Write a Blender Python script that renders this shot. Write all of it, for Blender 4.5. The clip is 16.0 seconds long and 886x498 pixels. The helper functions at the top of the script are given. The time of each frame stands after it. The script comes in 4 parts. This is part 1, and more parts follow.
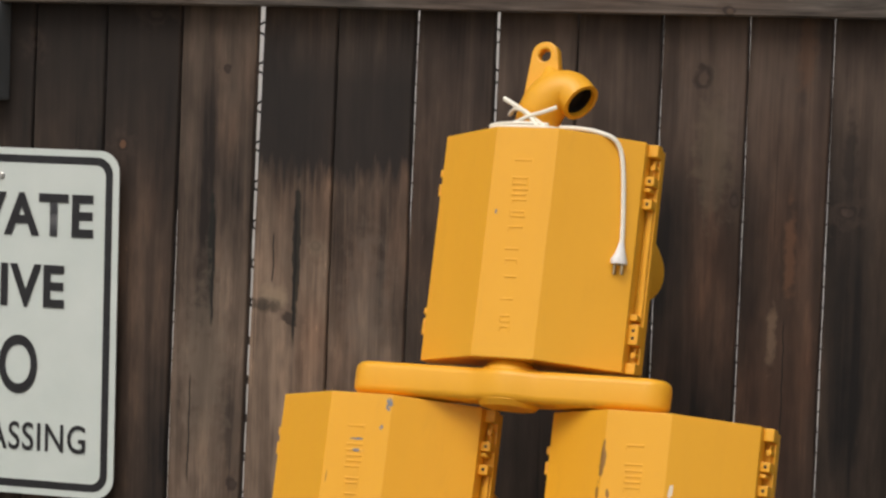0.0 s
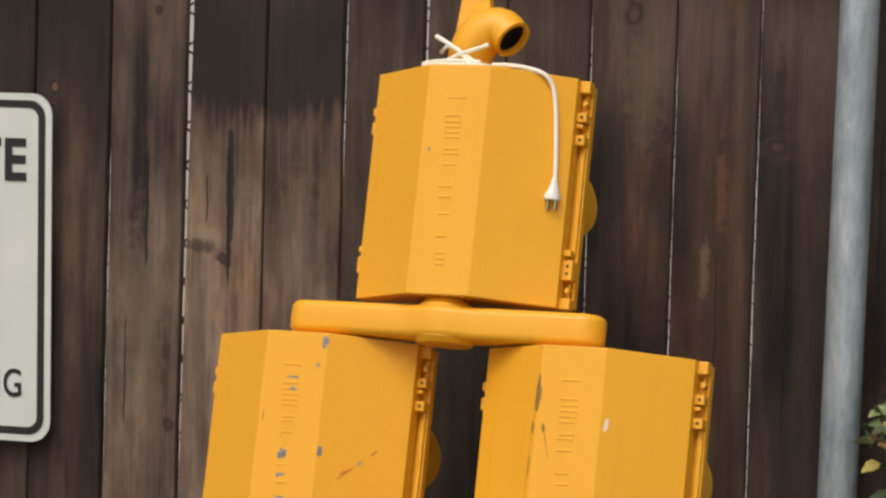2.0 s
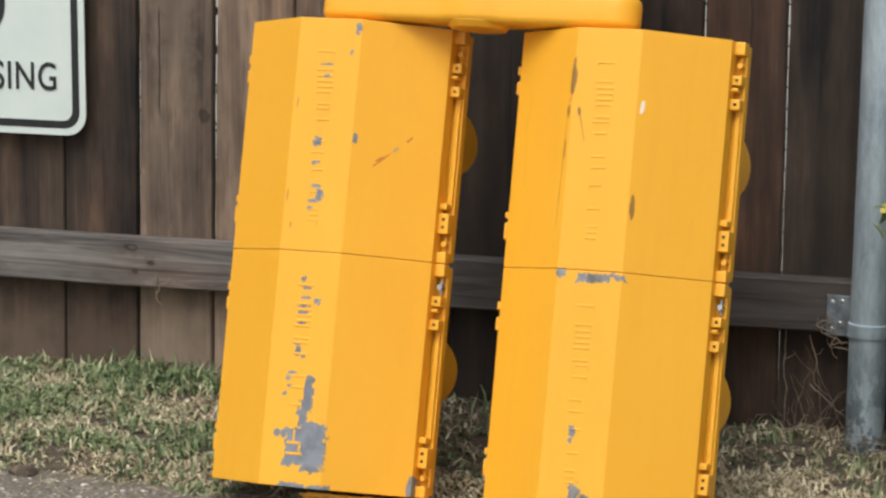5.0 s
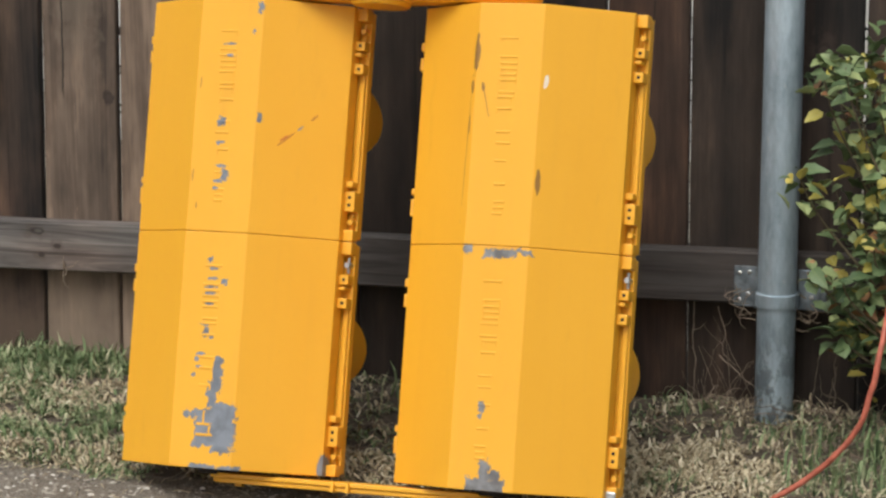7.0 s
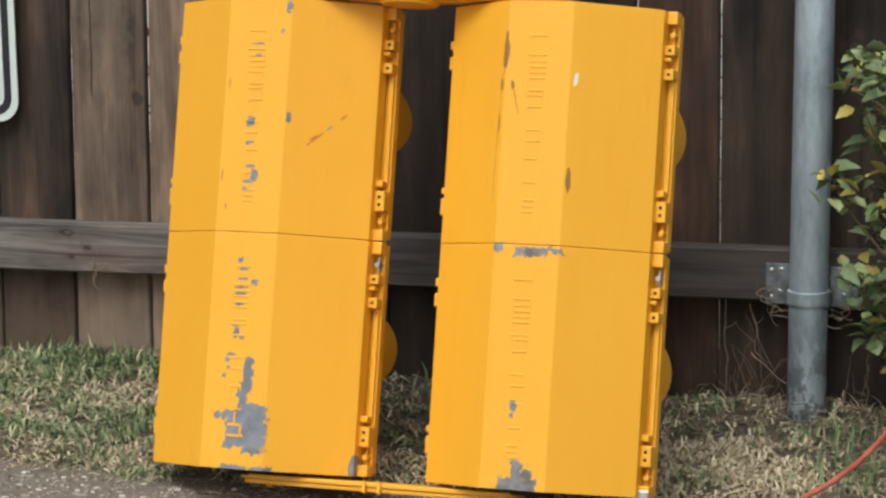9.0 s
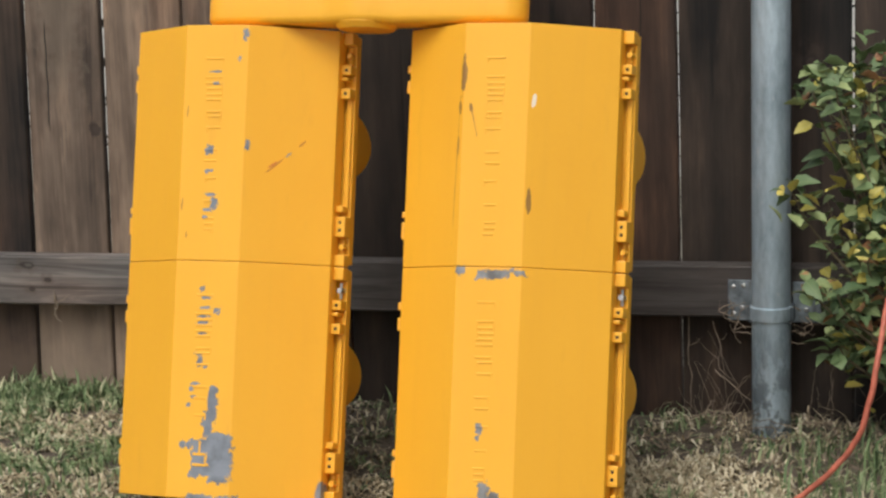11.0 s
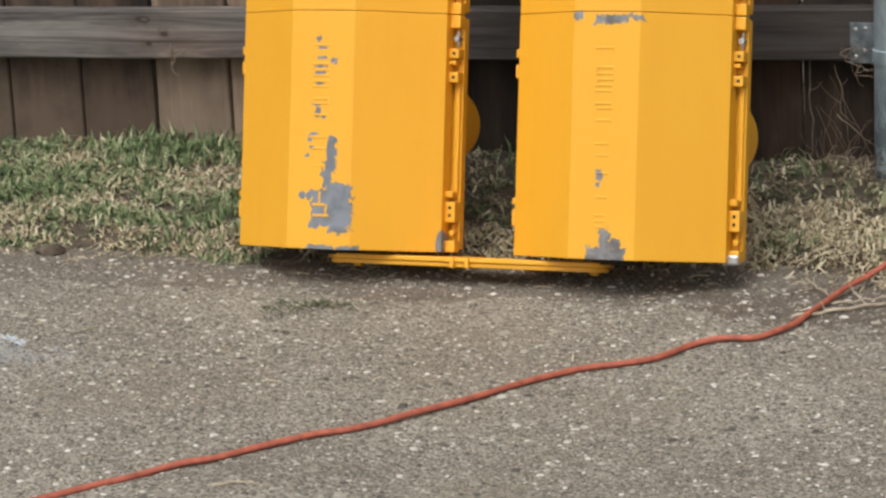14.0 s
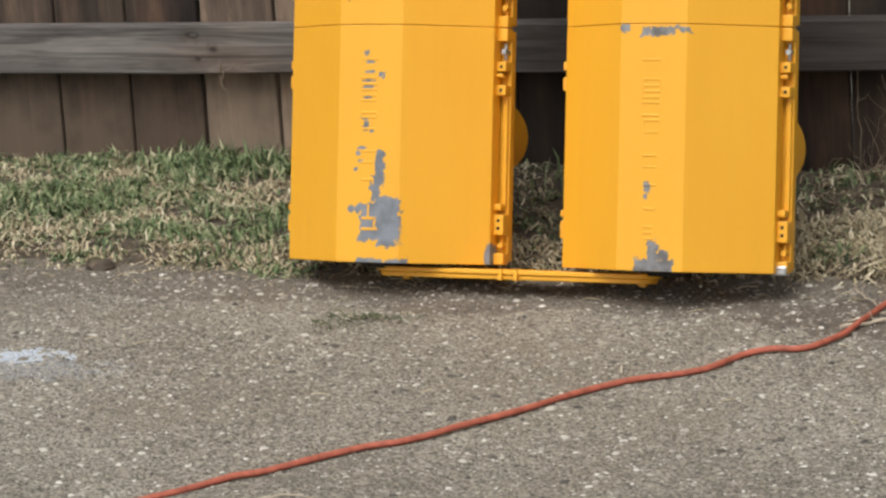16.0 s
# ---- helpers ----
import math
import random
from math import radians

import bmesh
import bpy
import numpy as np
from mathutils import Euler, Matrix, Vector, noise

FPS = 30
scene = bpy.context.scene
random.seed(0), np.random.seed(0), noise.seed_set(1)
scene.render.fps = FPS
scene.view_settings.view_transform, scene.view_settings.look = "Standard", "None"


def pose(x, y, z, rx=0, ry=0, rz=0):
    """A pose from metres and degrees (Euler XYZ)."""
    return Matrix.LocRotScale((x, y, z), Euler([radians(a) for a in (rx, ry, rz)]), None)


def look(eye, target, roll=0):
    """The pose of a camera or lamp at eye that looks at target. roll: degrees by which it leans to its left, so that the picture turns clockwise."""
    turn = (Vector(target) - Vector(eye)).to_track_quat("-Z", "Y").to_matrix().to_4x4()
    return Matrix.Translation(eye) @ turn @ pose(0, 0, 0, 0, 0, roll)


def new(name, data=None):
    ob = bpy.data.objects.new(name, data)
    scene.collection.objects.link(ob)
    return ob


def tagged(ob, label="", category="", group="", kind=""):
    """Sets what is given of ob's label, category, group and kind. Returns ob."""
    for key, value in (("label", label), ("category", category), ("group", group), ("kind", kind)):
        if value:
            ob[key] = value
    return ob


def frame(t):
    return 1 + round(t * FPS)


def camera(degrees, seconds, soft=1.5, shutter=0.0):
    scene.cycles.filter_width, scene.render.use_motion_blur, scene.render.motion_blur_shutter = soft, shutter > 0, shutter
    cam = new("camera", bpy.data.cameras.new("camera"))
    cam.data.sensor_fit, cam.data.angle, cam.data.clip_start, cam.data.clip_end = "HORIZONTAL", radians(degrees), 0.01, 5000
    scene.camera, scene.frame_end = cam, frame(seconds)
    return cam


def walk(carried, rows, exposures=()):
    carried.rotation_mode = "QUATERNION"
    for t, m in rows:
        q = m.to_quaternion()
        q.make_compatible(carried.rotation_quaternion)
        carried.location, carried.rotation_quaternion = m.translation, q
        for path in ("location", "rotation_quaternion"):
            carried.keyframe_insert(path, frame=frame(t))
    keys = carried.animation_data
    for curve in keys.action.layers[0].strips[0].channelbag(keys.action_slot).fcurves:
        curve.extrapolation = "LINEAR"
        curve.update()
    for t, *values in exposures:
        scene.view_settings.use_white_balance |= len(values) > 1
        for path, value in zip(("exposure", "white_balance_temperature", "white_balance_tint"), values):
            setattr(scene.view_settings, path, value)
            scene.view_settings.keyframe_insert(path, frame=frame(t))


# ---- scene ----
cam = camera(16.82, 16.0, soft=2.5)
# seconds, eye x y z, yaw, pitch, lean to the right
PATH_ROWS = [
    (0, 2.0262, -4.7558, 1.2632, 19.368, -3.707, -1.946),
    (0.5, 2.0379, -4.7530, 1.2666, 18.201, -2.699, -1.493),
    (1, 2.0283, -4.7637, 1.2655, 17.579, -3.508, -1.134),
    (1.5, 2.0283, -4.7603, 1.2545, 17.737, -4.612, -1.224),
    (2, 2.0268, -4.7742, 1.2562, 18.007, -4.759, -1.370),
    (2.5, 2.0290, -4.7724, 1.2421, 17.930, -5.221, -1.455),
    (3, 2.0228, -4.7710, 1.2421, 18.408, -6.197, -1.224),
    (3.5, 2.0191, -4.7560, 1.2285, 19.009, -8.801, -0.984),
    (3.7, 2.0129, -4.7637, 1.2149, 19.260, -9.798, -1.075),
    (5.8, 2.0439, -4.7378, 1.2319, 18.179, -10.406, 0.232),
    (6, 2.0408, -4.7405, 1.2312, 17.872, -10.401, 0.257),
    (6.5, 2.0409, -4.7389, 1.2280, 17.452, -10.756, 0.344),
    (7, 2.0431, -4.7372, 1.2278, 17.130, -10.912, 0.307),
    (7.5, 2.0342, -4.7182, 1.2211, 17.554, -10.937, 0.376),
    (8, 2.0345, -4.7221, 1.2181, 17.685, -10.940, 0.456),
    (8.5, 2.0407, -4.7288, 1.2206, 17.418, -10.650, 0.470),
    (9, 2.0383, -4.7259, 1.2230, 17.705, -10.894, 0.775),
    (9.2, 2.0359, -4.7307, 1.2239, 17.713, -11.047, 0.754),
    (11.3, 2.0337, -4.7209, 1.2231, 16.996, -10.421, 2.123),
    (11.5, 2.0327, -4.7213, 1.2193, 17.274, -10.848, 2.140),
    (12, 2.0309, -4.7123, 1.2073, 17.321, -12.682, 2.025),
    (12.5, 2.0333, -4.7178, 1.2114, 17.187, -13.289, 1.921),
    (13, 2.0349, -4.7263, 1.2056, 17.753, -13.589, 2.432),
    (13.5, 2.0274, -4.7208, 1.2050, 18.614, -13.964, 3.146),
    (14, 2.0209, -4.7055, 1.1972, 19.366, -14.912, 3.244),
    (14.5, 2.0279, -4.7121, 1.2027, 19.439, -14.848, 3.215),
    (15, 2.0286, -4.7057, 1.2011, 19.575, -14.513, 3.661),
    (15.5, 2.0265, -4.7095, 1.2032, 20.397, -14.798, 3.919),
    (16, 2.0317, -4.7143, 1.2000, 20.405, -14.606, 3.878),
]
walk(cam, [(t, pose(x, y, z, 90 + pitch, 0, yaw) @ pose(0, 0, 0, 0, 0, -lean)) for t, x, y, z, yaw, pitch, lean in PATH_ROWS],
     exposures=[(0.0, 0.1, 6900, 14), (0.5, -0.38, 7300, 21), (1.0, -0.46, 7350, 23), (1.5, 0.12, 7300, 17), (2.0, 0.19, 7250, 16), (3.0, 0.36, 7050, 15),
                (3.5, 0.6, 6600, 11), (6.0, 0.44, 6500, 9), (16.0, 0.43, 6550, 9)])

# ---- sky and sun: a bright overcast day ----
world = bpy.data.worlds.new("sky")
scene.world = world
world.use_nodes = True
wn, wl = world.node_tree.nodes, world.node_tree.links
sky = wn.new("ShaderNodeTexSky")
sky.sky_type = "NISHITA"
sky.sun_disc = False
sky.sun_elevation = radians(58)
sky.sun_rotation = radians(200)
sky.dust_density = 4.0
grey = wn.new("ShaderNodeHueSaturation")
grey.inputs["Saturation"].default_value = 0.25
wl.new(sky.outputs[0], grey.inputs["Color"])
wl.new(grey.outputs[0], wn["Background"].inputs["Color"])
wn["Background"].inputs["Strength"].default_value = 0.11
sun = new("sun", bpy.data.lights.new("sun", "SUN"))
sun.data.energy, sun.data.angle, sun.data.color = 1.3, radians(35), (1.0, 0.97, 0.92)
sun.matrix_world = look((0.9, -6, 9.5), (0.5, 0, 0))

# ---- node helpers ----


class Mat:
    """A small helper round one node material."""

    def __init__(self, name, rough=0.6, metal=0.0):
        self.m = bpy.data.materials.new(name)
        self.m.use_nodes = True
        self.n, self.l = self.m.node_tree.nodes, self.m.node_tree.links
        self.b = self.n["Principled BSDF"]
        self.b.inputs["Roughness"].default_value = rough
        self.b.inputs["Metallic"].default_value = metal
        self.co = self.n.new("ShaderNodeTexCoord").outputs["Object"]

    def put(self, socket, value):
        if isinstance(value, bpy.types.NodeSocket):
            self.l.new(value, socket)
        else:
            socket.default_value = value

    def math(self, op, a, b=0.0, clamp=False):
        k = self.n.new("ShaderNodeMath")
        k.operation, k.use_clamp = op, clamp
        self.put(k.inputs[0], a)
        self.put(k.inputs[1], b)
        return k.outputs[0]

    def vec(self, op, a, b):
        k = self.n.new("ShaderNodeVectorMath")
        k.operation = op
        self.put(k.inputs[0], a)
        self.put(k.inputs[1], b)
        return k.outputs["Value"] if op in ("LENGTH", "DISTANCE") else k.outputs[0]

    def noise(self, scale, detail=4.0, stretch=(1, 1, 1), at=None, rough=0.55, warp=0.0):
        k = self.n.new("ShaderNodeTexNoise")
        self.put(k.inputs["Vector"], self.vec("MULTIPLY", at or self.co, stretch))
        k.inputs["Scale"].default_value, k.inputs["Detail"].default_value = scale, detail
        k.inputs["Roughness"].default_value, k.inputs["Distortion"].default_value = rough, warp
        return k.outputs["Fac"]

    def cells(self, scale, out="Distance", stretch=(1, 1, 1), feature="F1"):
        k = self.n.new("ShaderNodeTexVoronoi")
        k.feature = feature
        self.put(k.inputs["Vector"], self.vec("MULTIPLY", self.co, stretch))
        k.inputs["Scale"].default_value = scale
        return k.outputs[out]

    def ramp(self, fac, *stops):
        k = self.n.new("ShaderNodeValToRGB")
        e = k.color_ramp.elements
        while len(e) < len(stops):
            e.new(0.5)
        for el, (p, c) in zip(e, stops):
            el.position = p
            el.color = (*c, 1) if isinstance(c, tuple) else (c, c, c, 1)
        self.put(k.inputs[0], fac)
        return k.outputs[0]

    def mix(self, fac, a, b, mode="MIX"):
        k = self.n.new("ShaderNodeMix")
        k.data_type, k.blend_type = "RGBA", mode
        self.put(k.inputs[0], fac)
        self.put(k.inputs[6], (*a, 1) if isinstance(a, tuple) else a)
        self.put(k.inputs[7], (*b, 1) if isinstance(b, tuple) else b)
        return k.outputs[2]

    def colour(self, value):
        self.put(self.b.inputs["Base Color"], (*value, 1) if isinstance(value, tuple) else value)
        return self

    def bump(self, height, strength, distance):
        k = self.n.new("ShaderNodeBump")
        k.inputs["Strength"].default_value, k.inputs["Distance"].default_value = strength, distance
        self.put(k.inputs["Height"], height)
        self.l.new(k.outputs[0], self.b.inputs["Normal"])
        return self

    def info(self, out):
        return self.n.new("ShaderNodeObjectInfo").outputs[out]

    def island(self):
        return self.n.new("ShaderNodeNewGeometry").outputs["Random Per Island"]

    def spot(self, centre, radii, wob, amount=0.35):
        """1 inside a ragged ellipse round a point, 0 outside."""
        d = self.vec("SUBTRACT", self.co, centre)
        d = self.vec("MULTIPLY", d, tuple(1.0 / r for r in radii))
        d = self.vec("LENGTH", d, (0, 0, 0))
        d = self.math("ADD", d, self.math("MULTIPLY", self.math("SUBTRACT", wob, 0.5), amount * 4))
        return self.math("LESS_THAN", d, 1.0)

    def slab(self, centre, half, wob, ragged):
        """1 inside a ragged rectangle (x and z) round a point; ragged: metres by which its edge wanders."""
        d = self.vec("SUBTRACT", self.co, centre)
        k = self.n.new("ShaderNodeSeparateXYZ")
        self.put(k.inputs[0], d)
        a = self.math("SUBTRACT", self.math("ABSOLUTE", k.outputs[0]), half[0])
        b = self.math("SUBTRACT", self.math("ABSOLUTE", k.outputs[2]), half[2])
        e = self.math("ADD", self.math("MAXIMUM", a, b), self.math("MULTIPLY", self.math("SUBTRACT", wob, 0.5), ragged * 6))
        e = self.math("MAXIMUM", e, self.math("SUBTRACT", self.math("ABSOLUTE", k.outputs[1]), half[1]))
        return self.math("LESS_THAN", e, 0.0)

    def blur_spot(self, centre, radii, wob, amount, edge):
        """A ragged ellipse that fades out towards its edge."""
        d = self.vec("MULTIPLY", self.vec("SUBTRACT", self.co, centre), tuple(1.0 / r for r in radii))
        d = self.vec("LENGTH", d, (0, 0, 0))
        d = self.math("ADD", d, self.math("MULTIPLY", self.math("SUBTRACT", wob, 0.5), amount * 4))
        return self.math("MULTIPLY", self.math("SUBTRACT", 1.0, d), edge, True)

    def either(self, masks):
        out = masks[0]
        for m in masks[1:]:
            out = self.math("MAXIMUM", out, m)
        return out


# ---- materials ----
def wood(name, along, knots, dark, light, stain_and_tones=False, marks=(), cracks=()):
    """Weathered softwood; along: the axis of the grain ("x" or "z"). The object's colour tints each piece."""
    m = Mat(name, 0.85)
    rnd = m.info("Random")
    shift = m.n.new("ShaderNodeCombineXYZ")
    for i in range(3):
        m.put(shift.inputs[i], m.math("MULTIPLY", rnd, 7.0 + 3 * i))
    at = m.vec("ADD", m.co, shift.outputs[0])
    s1, s2, s3 = ((1, 1, 0.05), (1, 1, 0.02), (1, 1, 0.35)) if along == "z" else ((0.05, 1, 1), (0.02, 1, 1), (0.35, 1, 1))
    broad = m.noise(20 if along == "z" else 52, 4, s1, at, 0.6, 1.2)
    fine = m.noise(260, 4, s2, at, 0.6)
    patch = m.noise(7, 4, s3, at, 0.6)
    kb, kp = (0.38, 0.68) if along == "z" else (0.62, 0.44)
    g = m.math("ADD", m.math("MULTIPLY", broad, kb), m.math("MULTIPLY", fine, 0.11))
    g = m.math("ADD", g, m.math("MULTIPLY", patch, kp))
    col = m.ramp(g, (0.45, dark), (0.60, tuple(0.55 * a + 0.45 * b for a, b in zip(dark, light))), (0.74, light))
    if along == "z":
        faded = m.noise(26, 5, (1, 1, 0.16), m.vec("ADD", at, (9.3, 2.2, 1.1)), 0.65)
        col = m.mix(m.ramp(faded, (0.52, 0.0), (0.70, 0.55)), col, m.mix(1.0, col, (2.3, 2.2, 2.1), "MULTIPLY"))
        col = m.mix(m.ramp(faded, (0.30, 0.6), (0.46, 0.0)), col, m.mix(1.0, col, (0.45, 0.42, 0.40), "MULTIPLY"))
    brown = m.noise(5, 3, s3, m.vec("ADD", at, (3.1, 1.7, 5.2)))
    col = m.mix(m.ramp(brown, (0.5, 0.0), (0.72, 0.55)), col, m.mix(1.0, col, (1.25, 0.82, 0.6), "MULTIPLY"))
    col = m.mix(1.0, col, m.info("Color"), "MULTIPLY")
    split = m.noise(75, 3, (1, 1, 0.014) if along == "z" else (0.014, 1, 1), at, 0.5, 0.3)
    col = m.mix(m.ramp(split, (0.66, 0.0), (0.70, 0.7)), col, m.mix(1.0, col, (0.3, 0.27, 0.25), "MULTIPLY"))
    nick = m.noise(110, 3, (1, 1, 0.22) if along == "z" else (0.22, 1, 1), at, 0.6)
    col = m.mix(m.ramp(nick, (0.68, 0.0), (0.76, 0.5)), col, m.mix(1.0, col, (2.4, 2.2, 2.0), "MULTIPLY"))
    if stain_and_tones:
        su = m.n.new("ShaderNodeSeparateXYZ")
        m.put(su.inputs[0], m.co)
        # boards right of x 0.25 turn to an untinted grey-brown towards the top
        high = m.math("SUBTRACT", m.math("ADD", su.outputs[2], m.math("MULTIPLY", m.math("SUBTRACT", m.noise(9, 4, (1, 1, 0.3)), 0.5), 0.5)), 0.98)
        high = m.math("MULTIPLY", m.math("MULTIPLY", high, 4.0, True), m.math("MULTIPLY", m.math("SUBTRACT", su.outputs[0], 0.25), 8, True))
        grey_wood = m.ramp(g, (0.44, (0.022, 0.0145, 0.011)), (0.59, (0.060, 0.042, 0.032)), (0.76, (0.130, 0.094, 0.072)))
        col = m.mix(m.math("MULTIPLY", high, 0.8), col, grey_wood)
        # boards left of x 0 grow darker above z 0.95
        top_dark = m.math("MULTIPLY", m.math("SUBTRACT", su.outputs[2], 0.95), 4.0, True)
        top_dark = m.math("MULTIPLY", top_dark, m.math("ADD", m.math("MULTIPLY", m.math("LESS_THAN", su.outputs[0], -0.143), 0.5), m.math("MULTIPLY", m.math("LESS_THAN", su.outputs[0], 0.0), 0.6)))
        col = m.mix(m.math("MULTIPLY", top_dark, 0.75), col, (0.014, 0.010, 0.008))
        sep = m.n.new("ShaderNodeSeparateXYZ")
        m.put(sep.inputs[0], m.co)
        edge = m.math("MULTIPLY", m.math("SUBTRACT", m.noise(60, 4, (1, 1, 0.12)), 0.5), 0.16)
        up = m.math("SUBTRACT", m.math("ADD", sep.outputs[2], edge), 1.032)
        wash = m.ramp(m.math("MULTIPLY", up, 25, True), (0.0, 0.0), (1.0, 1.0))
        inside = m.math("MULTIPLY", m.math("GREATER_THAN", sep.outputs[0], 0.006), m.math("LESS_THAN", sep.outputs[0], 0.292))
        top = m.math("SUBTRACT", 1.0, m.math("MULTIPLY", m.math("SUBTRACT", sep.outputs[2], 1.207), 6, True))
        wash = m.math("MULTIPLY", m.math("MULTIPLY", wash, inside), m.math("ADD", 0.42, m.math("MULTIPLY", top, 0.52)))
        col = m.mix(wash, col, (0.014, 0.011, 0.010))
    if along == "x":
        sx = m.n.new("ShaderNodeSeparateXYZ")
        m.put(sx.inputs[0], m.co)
        # the lower rail darkens raggedly from left to right
        right_dark = m.math("MULTIPLY", m.math("SUBTRACT", m.math("ADD", sx.outputs[0], m.math("MULTIPLY", m.noise(4, 3), 0.5)), 0.5), 2.2, True)
        right_dark = m.math("MULTIPLY", right_dark, m.math("LESS_THAN", sx.outputs[2], 0.8))
        col = m.mix(m.math("MULTIPLY", right_dark, 0.72), col, (0.028, 0.022, 0.019))
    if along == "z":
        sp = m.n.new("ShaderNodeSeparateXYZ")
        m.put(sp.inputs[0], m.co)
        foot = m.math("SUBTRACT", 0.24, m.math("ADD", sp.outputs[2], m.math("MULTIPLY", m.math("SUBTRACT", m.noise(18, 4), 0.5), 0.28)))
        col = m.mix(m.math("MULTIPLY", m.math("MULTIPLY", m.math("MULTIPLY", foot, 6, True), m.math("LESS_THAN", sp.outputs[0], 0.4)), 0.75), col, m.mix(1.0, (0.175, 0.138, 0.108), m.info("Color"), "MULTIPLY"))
    wob = m.noise(45, 3)
    for c, r, tone in knots:
        halo = m.blur_spot(c, tuple(2.6 * q for q in r), wob, 0.9, 1.6)
        core = m.blur_spot(c, tuple(1.25 * q for q in r), wob, 0.45, 3.0)
        heart = m.blur_spot(c, tuple(0.75 * q for q in r), wob, 0.3, 3.0)
        col = m.mix(m.math("MULTIPLY", halo, 0.35), col, (0.07, 0.046, 0.033))
        col = m.mix(m.math("MULTIPLY", core, 0.7), col, (0.014, 0.009, 0.007))
        col = m.mix(m.math("MULTIPLY", heart, 0.75), col, tone)
    for c, r, tone, amount in marks:
        col = m.mix(m.math("MULTIPLY", m.blur_spot(c, r, wob, 0.5 if r[0] > 0.008 else 0.3, 1.8 if r[0] > 0.008 else 4.0), amount), col, tone)
    for x0, z0, z1, wide in cracks:
        k = m.n.new("ShaderNodeSeparateXYZ")
        m.put(k.inputs[0], m.co)
        side = m.math("ABSOLUTE", m.math("ADD", m.math("SUBTRACT", k.outputs[0], x0), m.math("MULTIPLY", m.math("SUBTRACT", m.noise(16, 4, (0, 0, 1)), 0.5), 0.012)))
        ends = m.math("DIVIDE", m.math("ABSOLUTE", m.math("SUBTRACT", k.outputs[2], (z0 + z1) / 2)), (z1 - z0) / 2)
        line = m.math("MULTIPLY", m.math("SUBTRACT", 1.0, m.math("DIVIDE", side, wide)), 2.0, True)
        line = m.math("MULTIPLY", line, m.math("MULTIPLY", m.math("SUBTRACT", 1.0, ends), 5.0, True))
        col = m.mix(m.math("MULTIPLY", line, 0.92), col, (0.006, 0.005, 0.004))
    m.colour(col)
    h = m.math("ADD", m.math("MULTIPLY", fine, 0.6), broad)
    return m.bump(h, 0.3, 0.003).m


BROWN, PALE = (0.05, 0.034, 0.026), (0.10, 0.065, 0.045)
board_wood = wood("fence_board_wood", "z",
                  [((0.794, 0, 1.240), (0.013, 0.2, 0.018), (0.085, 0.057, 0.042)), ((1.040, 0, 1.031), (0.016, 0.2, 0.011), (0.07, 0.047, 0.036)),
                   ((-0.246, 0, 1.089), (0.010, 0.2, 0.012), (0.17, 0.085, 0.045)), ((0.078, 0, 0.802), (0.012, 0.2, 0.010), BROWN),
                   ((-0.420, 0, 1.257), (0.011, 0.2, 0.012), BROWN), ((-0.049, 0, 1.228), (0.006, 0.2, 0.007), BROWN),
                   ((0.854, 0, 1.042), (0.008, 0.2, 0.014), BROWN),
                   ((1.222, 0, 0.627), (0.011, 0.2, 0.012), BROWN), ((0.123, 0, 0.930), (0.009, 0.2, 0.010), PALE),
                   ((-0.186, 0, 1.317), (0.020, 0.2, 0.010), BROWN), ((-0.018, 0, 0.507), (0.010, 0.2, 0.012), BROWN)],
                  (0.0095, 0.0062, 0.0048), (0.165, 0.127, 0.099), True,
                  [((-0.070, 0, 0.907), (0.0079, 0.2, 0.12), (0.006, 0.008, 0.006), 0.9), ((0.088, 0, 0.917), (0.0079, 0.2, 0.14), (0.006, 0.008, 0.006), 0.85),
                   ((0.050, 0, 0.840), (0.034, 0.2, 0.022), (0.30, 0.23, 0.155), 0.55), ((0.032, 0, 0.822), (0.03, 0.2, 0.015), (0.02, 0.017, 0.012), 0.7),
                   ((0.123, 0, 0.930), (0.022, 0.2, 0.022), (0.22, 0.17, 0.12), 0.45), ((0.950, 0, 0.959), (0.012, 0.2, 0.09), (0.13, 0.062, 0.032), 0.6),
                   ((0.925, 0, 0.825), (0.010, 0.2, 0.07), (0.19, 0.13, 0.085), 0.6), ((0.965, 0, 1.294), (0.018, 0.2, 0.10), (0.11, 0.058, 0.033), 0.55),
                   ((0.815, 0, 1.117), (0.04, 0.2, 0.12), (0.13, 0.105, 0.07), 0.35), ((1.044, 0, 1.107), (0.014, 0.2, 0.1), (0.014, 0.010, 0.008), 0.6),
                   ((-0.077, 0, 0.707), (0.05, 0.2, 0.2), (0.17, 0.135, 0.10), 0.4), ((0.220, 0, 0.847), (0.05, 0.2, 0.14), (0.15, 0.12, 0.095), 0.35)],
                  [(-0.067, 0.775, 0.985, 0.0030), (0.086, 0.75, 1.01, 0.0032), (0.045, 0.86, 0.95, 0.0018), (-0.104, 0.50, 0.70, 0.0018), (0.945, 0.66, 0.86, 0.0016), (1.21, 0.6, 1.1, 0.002)])
